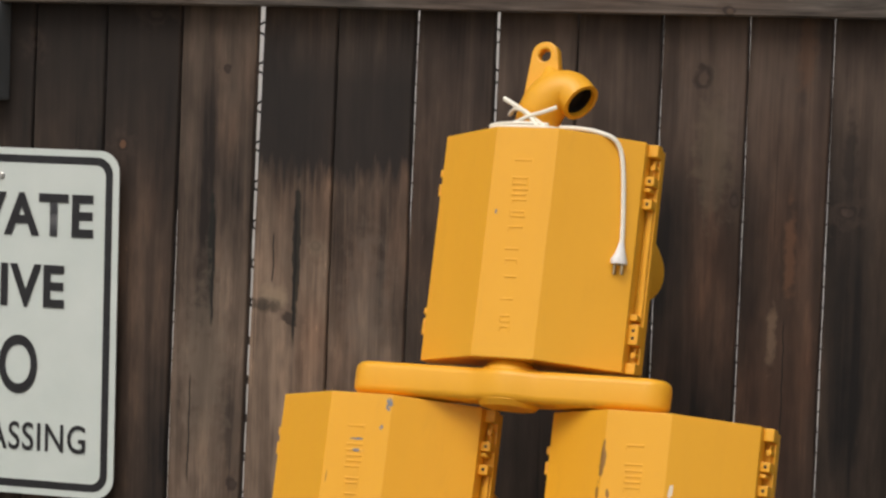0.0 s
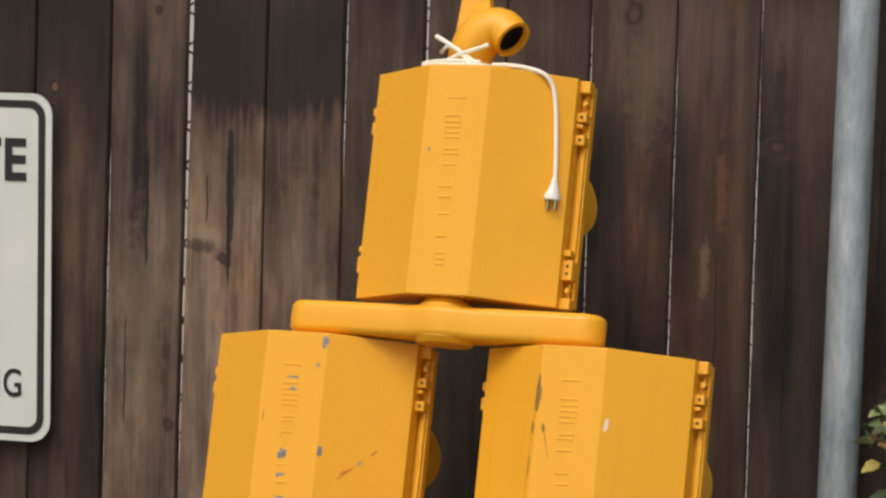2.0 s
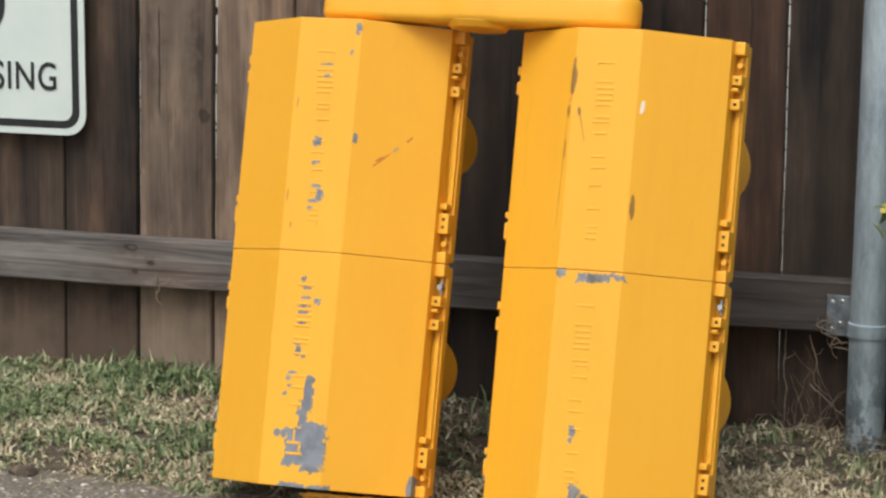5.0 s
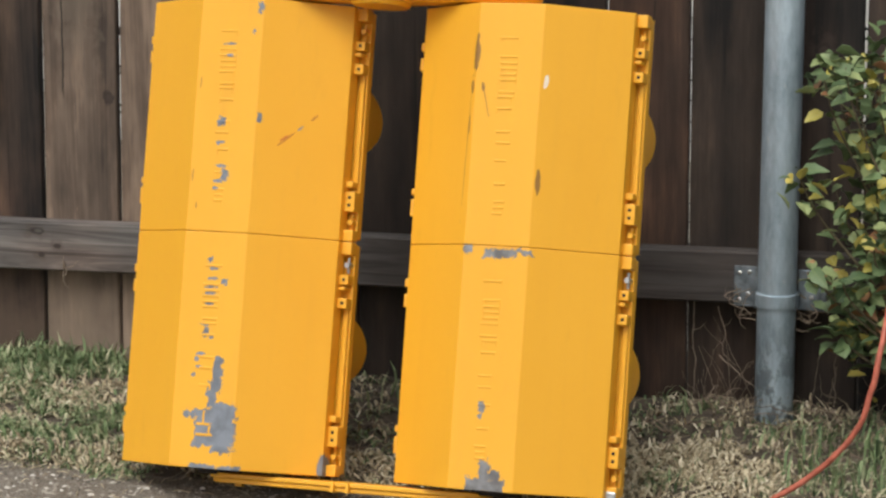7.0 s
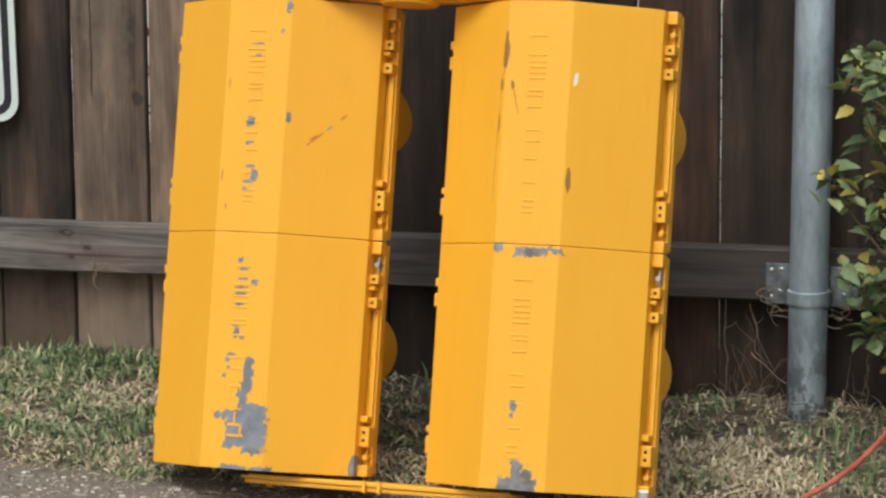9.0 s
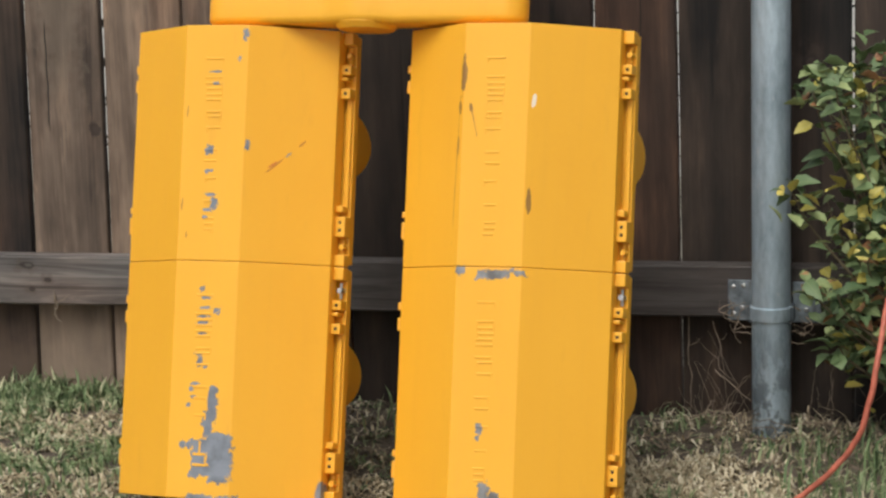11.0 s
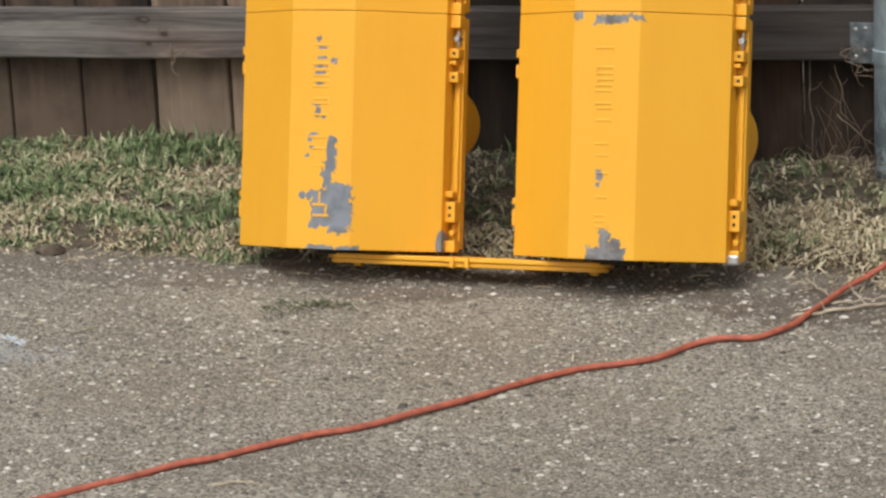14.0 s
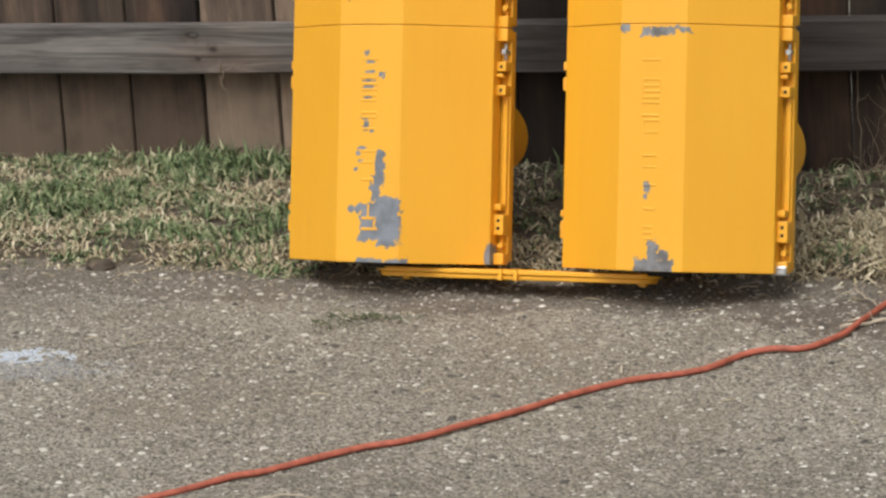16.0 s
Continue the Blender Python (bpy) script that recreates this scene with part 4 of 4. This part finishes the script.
bm = bmesh.new()
tube(bm, [Vector((px, py, pz + 0.006)), Vector((px, py, pz - 0.002)), Vector((px, py, pz - 0.012)), Vector((px - 0.001, py, pz - 0.022)), Vector((px - 0.001, py, pz - 0.027))],
     [0.0045, 0.006, 0.009, 0.0135, 0.0125], 16, True, 0.75)
plug = part("plug", bm, plug_white, white_cord, "white moulded two-pin plug", True)
for s in (-0.006, 0.006):
    bm = box(bmesh.new(), px + s - 0.0022, px + s + 0.0008, py - 0.003, py + 0.003, pz - 0.043, pz - 0.026, 0.0004)
    part("pin", bm, brass, plug)


# ---- sign ----
def rounded(w, h, r, n=8):
    pts = []
    for cx, cz, a0 in ((w / 2 - r, h / 2 - r, 0), (-w / 2 + r, h / 2 - r, 90), (-w / 2 + r, -h / 2 + r, 180), (w / 2 - r, -h / 2 + r, 270)):
        for k in range(n + 1):
            a = radians(a0 + 90 * k / n)
            pts.append((cx + r * math.cos(a), cz + r * math.sin(a)))
    return pts


def plate(outline, y0, y1):
    bm = bmesh.new()
    a = [bm.verts.new((x, y0, z)) for x, z in outline]
    b = [bm.verts.new((x, y1, z)) for x, z in outline]
    bm.faces.new(a)
    bm.faces.new(b[::-1])
    n = len(outline)
    for i in range(n):
        bm.faces.new((a[i], b[i], b[(i + 1) % n], a[(i + 1) % n]))
    bmesh.ops.recalc_face_normals(bm, faces=bm.faces[:])
    return bm


def lettering(text, width, height, x, z, parent, bold):
    """Raised ink letters fitted to a width and a cap height."""
    cu = bpy.data.curves.new("lettering", "FONT")
    cu.body, cu.align_x, cu.size, cu.offset, cu.extrude = text, "CENTER", 1.0, bold, 0.0
    cu.space_character = 1.08
    tmp = new("lettering_curve", cu)
    me = bpy.data.meshes.new_from_object(tmp.evaluated_get(bpy.context.evaluated_depsgraph_get()))
    bpy.data.objects.remove(tmp)
    bpy.data.curves.remove(cu)
    co = np.array([v.co[:] for v in me.vertices])
    lo, hi = co.min(0), co.max(0)
    for v in me.vertices:
        v.co = Vector((x + (v.co.x - (lo[0] + hi[0]) / 2) * width / (hi[0] - lo[0]), -0.0022, z + (v.co.y - (lo[1] + hi[1]) / 2) * height / (hi[1] - lo[1])))
    me.materials.append(sign_black)
    ob = new("lettering", me)
    ob.parent = parent
    return ob


sign = thing("warning_sign", pose(-0.4635, -0.028, 0.7685, 0, -0.4, 0))
tagged(sign, "white metal sign with black border and lettering, screwed to the fence", "sign")
part("plate", plate(rounded(0.457, 0.612, 0.038), 0.0, 0.0025), sign_edge, sign, "pale aluminium sign plate")
bm = plate(rounded(0.457, 0.612, 0.038), -0.0006, 0.0)
part("face", bm, sign_face, sign)
for w0, h0, r0, wd in ((0.433, 0.588, 0.030, 0.0135),):
    bm = bmesh.new()
    o, i = rounded(w0, h0, r0), rounded(w0 - 2 * wd, h0 - 2 * wd, r0 - wd * 0.8)
    rings(bm, [[(x, -0.0012, z) for x, z in o], [(x, -0.0004, z) for x, z in o], [(x, -0.0004, z) for x, z in i], [(x, -0.0012, z) for x, z in i]], wrap=True)
    bmesh.ops.recalc_face_normals(bm, faces=bm.faces[:])
    part("border", bm, sign_black, sign)
lettering("PRIVATE", 0.362, 0.076, 0.0, 0.190, sign, 0.03)
lettering("DRIVE", 0.254, 0.076, 0.0, 0.064, sign, 0.03)
lettering("NO", 0.154, 0.104, 0.0, -0.076, sign, 0.016)
lettering("TRESPASSING", 0.347, 0.050, 0.0, -0.203, sign, 0.01)
for z in (0.256, -0.262):
    bm = bmesh.new()
    tube(bm, [Vector((0.0, 0.01, z)), Vector((0.0, -0.003, z)), Vector((0.0, -0.0045, z))], [0.006, 0.006, 0.004], 14)
    part("bolt", bm, bolt_steel, sign)
bm = box(bmesh.new(), -0.08, 0.08, 0.0025, 0.027, -0.27, -0.21, 0.002)
part("batten", bm, sign_edge, sign)
bm = box(bmesh.new(), -0.08, 0.08, 0.0025, 0.027, 0.21, 0.27, 0.002)
part("batten", bm, sign_edge, sign)

# a grey cabinet edge higher up on the fence
bm = box(bmesh.new(), -0.64, -0.467, -0.05, -0.002, 1.157, 1.33, 0.004)
box(bm, -0.63, -0.474, -0.054, -0.05, 1.167, 1.32, 0.002)
cab = new("grey_box", mesh_of("grey_box", bm, grey_box))
tagged(cab, "small grey painted metal box fixed to the fence", "box")


# ---- orange extension cord over the drive, rising into the shrub ----
bm = bmesh.new()
run = smooth_path([(-0.15, -2.35, 0.005), (0.14, -1.99, 0.005), (0.419, -1.643, 0.005), (0.497, -1.55, 0.005), (0.541, -1.496, 0.006), (0.579, -1.459, 0.005), (0.662, -1.361, 0.005),
                   (0.711, -1.329, 0.005), (0.752, -1.272, 0.006), (0.795, -1.215, 0.005), (0.874, -1.099, 0.005), (0.916, -1.055, 0.006), (0.988, -1.003, 0.005), (1.013, -0.979, 0.006),
                   (1.038, -0.923, 0.005), (1.077, -0.888, 0.007), (1.12, -0.872, 0.005), (1.154, -0.813, 0.006), (1.171, -0.741, 0.007), (1.196, -0.635, 0.011), (1.228, -0.582, 0.021),
                   (1.269, -0.58, 0.050), (1.31, -0.58, 0.079), (1.351, -0.58, 0.117), (1.378, -0.58, 0.152), (1.394, -0.58, 0.189), (1.405, -0.575, 0.235), (1.413, -0.55, 0.30),
                   (1.42, -0.47, 0.37), (1.44, -0.38, 0.41)], 8)
run = [p + Vector((0.003 * noise.noise((i * 0.17, 1, 0)), 0.004 * noise.noise((i * 0.15, 7, 0)), 0)) for i, p in enumerate(run)]
tube(bm, run, [0.0043 + 0.0004 * noise.noise((i * 0.4, 2, 2)) for i in range(len(run))], 10)
orange = new("extension_cord", mesh_of("extension_cord", bm, cord_orange, smooth=True))
tagged(orange, "faded orange-red extension cord snaking over the asphalt", "cable")


# ---- behind the boards: an added pale backdrop and chain-link netting ----
# made-up pale slab, so that the gaps between boards read bright
bm = bmesh.new()
box(bm, -7, 9, 2.6, 2.8, -0.1, 3.2)
tagged(new("wall_behind", mesh_of("wall_behind", bm, backdrop_mat)), "added pale backdrop that makes the gaps of the fence bright", "wall", kind="structure")
bm = bmesh.new()
for i in range(70):
    x0 = -0.937 + i * 0.045
    pts, radii = [], []
    for k in range(44):
        s = 1 if (k + i) % 2 else -1
        for f, rr in ((-0.12, 0.0024), (0.12, 0.0024)):
            pts.append(Vector((x0 + 0.0225 * s, 0.045 + 0.002 * s, 0.04 + (k + f) * 0.034)))
            radii.append(rr)
        pts.append(Vector((x0, 0.045, 0.04 + (k + 0.5) * 0.034)))
        radii.append(0.0015)
    tube(bm, pts, radii, 4)
tagged(new("chain_link", mesh_of("chain_link", bm, wire_mat)), "dark weathered chain-link netting behind the boards", "netting", kind="stuff")


# ---- grass ----
def grass(name, material, spots, label):
    """Many single blades; spots: (x, y, blades, spread, length, lean)."""
    verts, faces = [], []
    rng = random.Random(name)
    for x, y, count, spread, length, lean in spots:
        for _ in range(count):
            bx, by = x + rng.gauss(0, spread), y + rng.gauss(0, spread * 0.8)
            if by > -0.006 or by < edge_y(bx) - 0.012 + abs(rng.gauss(0, 0.012)):
                continue
            z = verge_height(bx, by) - 0.003
            ln = length * rng.uniform(0.45, 1.3)
            a = rng.uniform(0, 2 * math.pi)
            w = rng.uniform(0.0012, 0.0029)
            d = Vector((math.cos(a), math.sin(a), 0))
            s = Vector((-d.y, d.x, 0))
            tip = min(1.45, lean * rng.uniform(0.3, 1.4))
            n0 = len(verts)
            for k, (t, wd) in enumerate(((0, 1.0), (0.5, 0.85))):
                c = Vector((bx, by, z)) + d * (ln * tip * t * t) + Vector((0, 0, ln * t * (1 - 0.35 * tip * t)))
                verts.append(c - s * w * wd)
                verts.append(c + s * w * wd)
            verts.append(Vector((bx, by, z)) + d * (ln * tip) + Vector((0, 0, max(0.002, ln * (1 - 0.62 * tip)))))
            faces += [(n0, n0 + 1, n0 + 3, n0 + 2), (n0 + 2, n0 + 3, n0 + 4)]
    me = bpy.data.meshes.new(name)
    me.from_pydata([v[:] for v in verts], [], faces)
    me.materials.append(material)
    return tagged(new(name, me), label, "grass", kind="stuff")


rng = random.Random(5)
green, dry = [], []
for i in range(1700):
    x = rng.uniform(-0.9, 1.8)
    e = edge_y(x)
    y = rng.uniform(e, -0.01)
    d = (y - e) / -e
    left = x < 0.32
    lush = 2.3 * noise.noise((x * 4.2, y * 6.0, 2)) + 0.9 * noise.noise((x * 13, y * 13, 5)) + (0.2 if left else -0.75)
    if left:
        lush += 0.35 if d > 0.8 else -0.15 if d > 0.5 else 0.25 if d > 0.2 else -0.7
    elif x > 1.3:
        lush += 0.4
    if lush > 0:
        tall = 0.018 + 0.023 * min(1.0, lush)
        thin = not left and y > -0.30
        green.append((x, y, 9 if thin else 24, 0.016, tall, 1.1))
        dry.append((x, y, 4 if thin else 9, 0.02, 0.028, 1.3))
    elif noise.noise((x * 9, y * 9, 11)) > -0.3:
        front = not left and y < (-0.25 if x > 0.95 else -0.42) - 0.06 * noise.noise((x * 6, 4, 0)) and x < 1.27
        dry.append((x, y, 24 if left else 30 if front else 3, 0.018, 0.021 if left else 0.028, 1.45))
        if rng.random() < 0.5:
            green.append((x, y, 7, 0.02, 0.022, 1.3))
for x, y, c, s, ln in ((-0.13, -0.035, 240, 0.034, 0.058), (-0.10, -0.06, 220, 0.040, 0.050), (-0.02, -0.04, 110, 0.020, 0.052), (0.03, -0.04, 70, 0.03, 0.045), (-0.2, -0.07, 90, 0.045, 0.04),
                       (1.30, -0.615, 70, 0.012, 0.028),
                       (0.98, -0.06, 40, 0.05, 0.045), (1.06, -0.44, 60, 0.02, 0.03), (1.4, -0.35, 160, 0.09, 0.07), (1.5, -0.3, 200, 0.1, 0.09), (0.1, -0.5, 90, 0.05, 0.03),
                       (1.24, -0.2, 80, 0.06, 0.05), (0.62, -0.12, 80, 0.05, 0.07)):
    green.append((x, y, c, s, ln, 0.7))
for x, y, c, s, ln in ((1.05, -0.04, 40, 0.06, 0.045), (1.2, -0.08, 50, 0.06, 0.045), (1.3, -0.05, 50, 0.06, 0.05)):
    dry.append((x, y, c, s, ln, 0.9))
grass("green_grass", green_blade, green, "short patchy green grass along the fence foot")
grass("dry_grass", dry_blade, dry, "dry straw-coloured grass on the verge")


# a flattened sprig of weed growing out of the asphalt
def weed_patch():
    bm = bmesh.new()
    r = random.Random(3)
    for i in range(75):
        p = Vector((0.455 + r.gauss(0, 0.030), -0.80 + r.gauss(0, 0.008), 0.004)) if i < 55 else Vector((0.412 + r.gauss(0, 0.02), -0.845 + r.gauss(0, 0.014), 0.004))
        a = r.uniform(0, 2 * math.pi)
        ln = r.uniform(0.008, 0.022)
        tube(bm, [p, p + Vector((math.cos(a) * ln * 0.5, math.sin(a) * ln * 0.5, ln * 0.35)), p + Vector((math.cos(a) * ln, math.sin(a) * ln, 0.004))], [0.0009, 0.0011, 0.0003], 3)
    tagged(new("weed", mesh_of("weed", bm, weed_mat)), "flattened dark green weed in the asphalt", "weed", kind="stuff")


weed_patch()


# ---- twigs and dead vines ----
def twig(name, pts, r, label, fork=0):
    bm = bmesh.new()
    p = smooth_path(pts, 6)
    p = [q + 0.004 * Vector((noise.noise((i * 0.5, pts[0][0] * 9, 0)), 0, noise.noise((i * 0.5, pts[0][0] * 9, 4)))) for i, q in enumerate(p)]
    tube(bm, p, [r * (1 - 0.6 * i / len(p)) for i in range(len(p))], 6)
    for k in range(fork):
        j = (k + 1) * len(p) // (fork + 2)
        d = Vector((math.cos(k * 2.1 + pts[0][0] * 7), -0.2, 0.6 * math.sin(k * 1.7) + 0.3)) * 0.035
        tube(bm, [p[j], p[j] + d * 0.6, p[j] + d + Vector((0, 0, 0.006))], [r * 0.5, r * 0.4, r * 0.15], 5)
    ob = new(name, mesh_of(name, bm, pale_twig_mat if name == "fallen_twig" else twig_mat, smooth=True))
    return tagged(ob, label, "twig", group="dead twigs by the post")


twig("fallen_twig", [(1.145, -0.768, 0.004), (1.19, -0.738, 0.005), (1.239, -0.703, 0.006), (1.285, -0.665, 0.007), (1.317, -0.629, 0.010)], 0.003, "pale broken twig lying at the asphalt edge", 2)
twig("fallen_twig", [(1.13, -0.60, 0.012), (1.16, -0.64, 0.009), (1.185, -0.675, 0.007)], 0.0016, "thin pale root at the asphalt edge", 1)
twig("fallen_twig", [(1.19, -0.70, 0.006), (1.225, -0.685, 0.007), (1.26, -0.668, 0.010)], 0.0018, "short pale root at the asphalt edge", 0)
twig("fallen_twig", [(0.60, -1.562, 0.004), (0.635, -1.552, 0.005), (0.67, -1.548, 0.004)], 0.0016, "short pale straw lying on the asphalt", 0)
twig("fallen_twig", [(1.23, -0.625, 0.02), (1.27, -0.62, 0.014), (1.30, -0.64, 0.010)], 0.0014, "thin dead root at the asphalt edge", 1)
r = random.Random(11)
for i in range(24):
    x = r.choice((r.uniform(1.02, 1.14), r.uniform(1.02, 1.14), r.uniform(1.2, 1.4)))
    z0 = 0.03
    h = r.uniform(0.06, 0.17)
    w = r.uniform(-0.09, 0.09)
    y = -0.018 - r.uniform(0, 0.05)
    twig("dead_vine", [(x, y, z0), (x + 0.3 * w, y - 0.006, z0 + h * 0.35), (x + 0.7 * w + r.uniform(-0.008, 0.008), y, z0 + h * 0.7), (x + w, y + 0.005, z0 + h)],
         r.uniform(0.0005, 0.0008), "thin dead vine stem against the fence", r.randint(0, 1))
for i in range(60):
    x, y = r.uniform(0.98, 1.5), r.uniform(-0.35, -0.06)
    a, ln = r.uniform(0, 6.28), r.uniform(0.04, 0.1)
    z = verge_height(x, y) + 0.018
    twig("straw_stalk", [(x, y, z), (x + 0.5 * ln * math.cos(a), y + 0.5 * ln * math.sin(a), z + 0.014), (x + ln * math.cos(a), y + ln * math.sin(a), z + r.uniform(0, 0.03))],
         r.uniform(0.0009, 0.0016), "dry pale stalk lying on the verge")
for i in range(12):
    x = r.choice((r.uniform(1.095, 1.135), r.uniform(1.205, 1.25)))
    z0, y = r.uniform(0.19, 0.25), -0.052 - r.uniform(0, 0.02)
    w, h = r.uniform(-0.03, 0.03), r.uniform(-0.05, 0.05)
    twig("dead_vine", [(x, y, z0), (x + w, y - 0.008, z0 + 0.4 * h), (x + 0.3 * w, y - 0.012, z0 + 0.8 * h), (x - 0.6 * w, y - 0.006, z0 + h)],
         r.uniform(0.0008, 0.0014), "curled dead vine stem tangled round the post clamp", 1)
twig("hanging_wisp", [(-0.095, -0.043, 0.224), (-0.09, -0.046, 0.205), (-0.096, -0.044, 0.19), (-0.085, -0.046, 0.175)], 0.002, "dry wisp of vine caught under the rail", 2)
twig("hanging_root", [(1.018, -0.006, 0.222), (1.016, -0.007, 0.16), (1.019, -0.006, 0.1), (1.017, -0.007, 0.05)], 0.0016, "thin pale dead stem hanging between boards", 1)
twig("dead_vine", [(1.06, -0.02, 0.205), (1.075, -0.03, 0.16), (1.07, -0.03, 0.13), (1.10, -0.04, 0.11)], 0.0011, "curled pale dead vine stem against the fence", 2)
twig("dead_vine", [(1.065, -0.03, 0.125), (1.10, -0.05, 0.105), (1.145, -0.08, 0.075)], 0.0012, "straight pale dead stem leaning against the fence", 0)


# ---- shrub ----
def leaf_mesh(name, length, width, material, curl):
    """A pointed leaf with a folded midrib and lightly toothed edge."""
    bm = bmesh.new()
    n = 7
    rows = []
    for i in range(n + 1):
        t = i / n
        w = width * 0.5 * math.sin(math.pi * t ** 0.8) * (1 + 0.10 * (-1) ** i) + 0.0004
        z = -curl * length * t * t
        rows.append([bm.verts.new((-w, length * t, z + w * 0.35)), bm.verts.new((0, length * t, z)), bm.verts.new((w, length * t, z + w * 0.35))])
    for a, b in zip(rows, rows[1:]):
        for k in (0, 1):
            bm.faces.new((a[k], a[k + 1], b[k + 1], b[k]))
    ret = bmesh.ops.extrude_face_region(bm, geom=bm.faces[:])
    for v in (g for g in ret["geom"] if isinstance(g, bmesh.types.BMVert)):
        v.co.z -= 0.0004
    bmesh.ops.recalc_face_normals(bm, faces=bm.faces[:])
    return mesh_of(name, bm, material, smooth=True)


def build_shrub():
    s = thing("shrub", pose(1.395, -0.14, 0.02))
    tagged(s, "leafy shrub with green, yellowing and rusty leaves beside the post", "shrub")
    r = random.Random(21)
    kinds = [leaf_mesh("leaf", 0.038, 0.022, leaf_green, 0.5), leaf_mesh("leaf", 0.030, 0.019, leaf_green, 0.25), leaf_mesh("leaf", 0.033, 0.020, leaf_light, 0.25),
             leaf_mesh("leaf", 0.029, 0.019, leaf_yellow, 0.15), leaf_mesh("leaf", 0.031, 0.017, leaf_brown, 0.4)]
    tips = []
    for i in range(78):
        x1 = r.uniform(-0.155, 0.2)
        z1 = r.uniform(0.16, 0.64)
        if x1 < -0.10:
            z1 = r.uniform(0.22, 0.60)
        y1 = r.uniform(-0.16, 0.06)
        p = smooth_path([(r.uniform(-0.03, 0.15), r.uniform(-0.02, 0.03), 0.0), (x1 * 0.35 + 0.06, y1 * 0.4, z1 * 0.45), (x1 * 0.8, y1 * 0.8, z1 * 0.85), (x1, y1, z1)], 5)
        bm = bmesh.new()
        tube(bm, p, [0.0035 * (1 - 0.75 * k / len(p)) for k in range(len(p))], 6)
        part("stem", bm, stem_mat, s, "", True)
        tips += [p[-1], p[-1], p[-2], p[-3], p[-5], p[-7], p[-9]] if x1 < 0.1 else [p[-1], p[-4]]
    for p in tips:
        for _ in range(r.choice((3, 3, 4))):
            u = r.random()
            zone = p.z
            k = 0 if u < 0.33 else 1 if u < 0.52 else 2 if u < 0.80 else 3 if u < 0.90 else 4
            if 0.38 < zone < 0.5 and p.x < 0 and u > 0.5:
                k = 3 if u > 0.75 else 2
            q = p + Vector((r.gauss(0, 0.018), r.gauss(0, 0.014), r.gauss(0, 0.017)))
            q.y = min(q.y, 0.115)
            if q.x < -0.185 or (q.x < -0.135 and 0.17 < q.z < 0.28):
                continue
            ob = new("leaf", kinds[k])
            ob.parent = s
            a = r.gauss(0.2, 1.2) if r.random() < 0.5 else r.uniform(0, 2 * math.pi)
            sc = r.uniform(0.6, 1.15)
            ob.matrix_local = Matrix.Translation(q) @ Euler((r.uniform(-0.4, 1.2), r.uniform(-0.8, 0.8), a)).to_matrix().to_4x4() @ Matrix.Diagonal((sc, sc, sc, 1))
    return s


build_shrub()


# ---- loose aggregate and litter on the drive ----
def stones():
    verts, faces = [], []
    r = random.Random(8)
    cube = [(-1, -1, 0), (1, -1, 0), (1, 1, 0), (-1, 1, 0), (-0.6, -0.55, 1), (0.55, -0.6, 1), (0.6, 0.5, 1), (-0.5, 0.6, 1)]
    quads = [(0, 1, 5, 4), (1, 2, 6, 5), (2, 3, 7, 6), (3, 0, 4, 7), (4, 5, 6, 7)]
    for i in range(24000):
        x, y = r.uniform(-0.45, 1.55), r.uniform(-1.8, -0.5)
        if y > edge_y(x) - 0.01:
            continue
        s = min(0.0065, 0.0015 * math.exp(abs(r.gauss(0, 0.45))))
        a = r.uniform(0, 6.28)
        ca, sa = math.cos(a), math.sin(a)
        st, ht = r.uniform(0.7, 1.5), s * r.uniform(0.3, 0.7)
        z = asphalt_height(x, y) - 0.0003
        n0 = len(verts)
        for px_, py_, pz_ in cube:
            u, v = px_ * s * st * r.uniform(0.75, 1.2), py_ * s * r.uniform(0.75, 1.2)
            verts.append((x + u * ca - v * sa, y + u * sa + v * ca, z + pz_ * ht))
        faces += [tuple(n0 + k for k in q) for q in quads]
    me = bpy.data.meshes.new("gravel")
    me.from_pydata(verts, [], faces)
    me.materials.append(stone_mat)
    tagged(new("gravel", me), "small pale stones standing proud in the worn asphalt", "gravel", kind="stuff")


stones()


def straw_litter():
    bm = bmesh.new()
    r = random.Random(14)
    for i in range(150):
        x = r.uniform(-0.5, 1.6)
        y = edge_y(x) - abs(r.gauss(0, 0.05)) - (r.uniform(0, 0.6) if r.random() < 0.25 else 0)
        a, ln = r.uniform(0, 6.28), r.uniform(0.008, 0.035)
        z = asphalt_height(x, y) + 0.002
        d = Vector((math.cos(a), math.sin(a), 0))
        p = Vector((x, y, z))
        tube(bm, [p, p + d * ln * 0.5 + Vector((0, 0, 0.002)), p + d * ln], [0.0007, 0.0009, 0.0005], 3)
    tagged(new("straw_litter", mesh_of("straw_litter", bm, dry_blade)), "stray bits of straw along the asphalt edge", "straw", kind="stuff")


straw_litter()

# a flat brown stone at the edge of the drive
bm = bmesh.new()
bmesh.ops.create_icosphere(bm, subdivisions=3, radius=1.0)
for v in bm.verts:
    k = 1 + 0.22 * noise.noise(v.co * 1.7)
    v.co = Vector((-0.09 + v.co.x * 0.026 * k, -0.572 + v.co.y * 0.016 * k, 0.005 + v.co.z * 0.012 * k))
tagged(new("stone", mesh_of("stone", bm, soil_mat, smooth=True)), "flat brown stone at the edge of the asphalt", "stone")


# ---- the boards of the fence ----
for k in range(-34, 48):
    fence_board(k, fence)
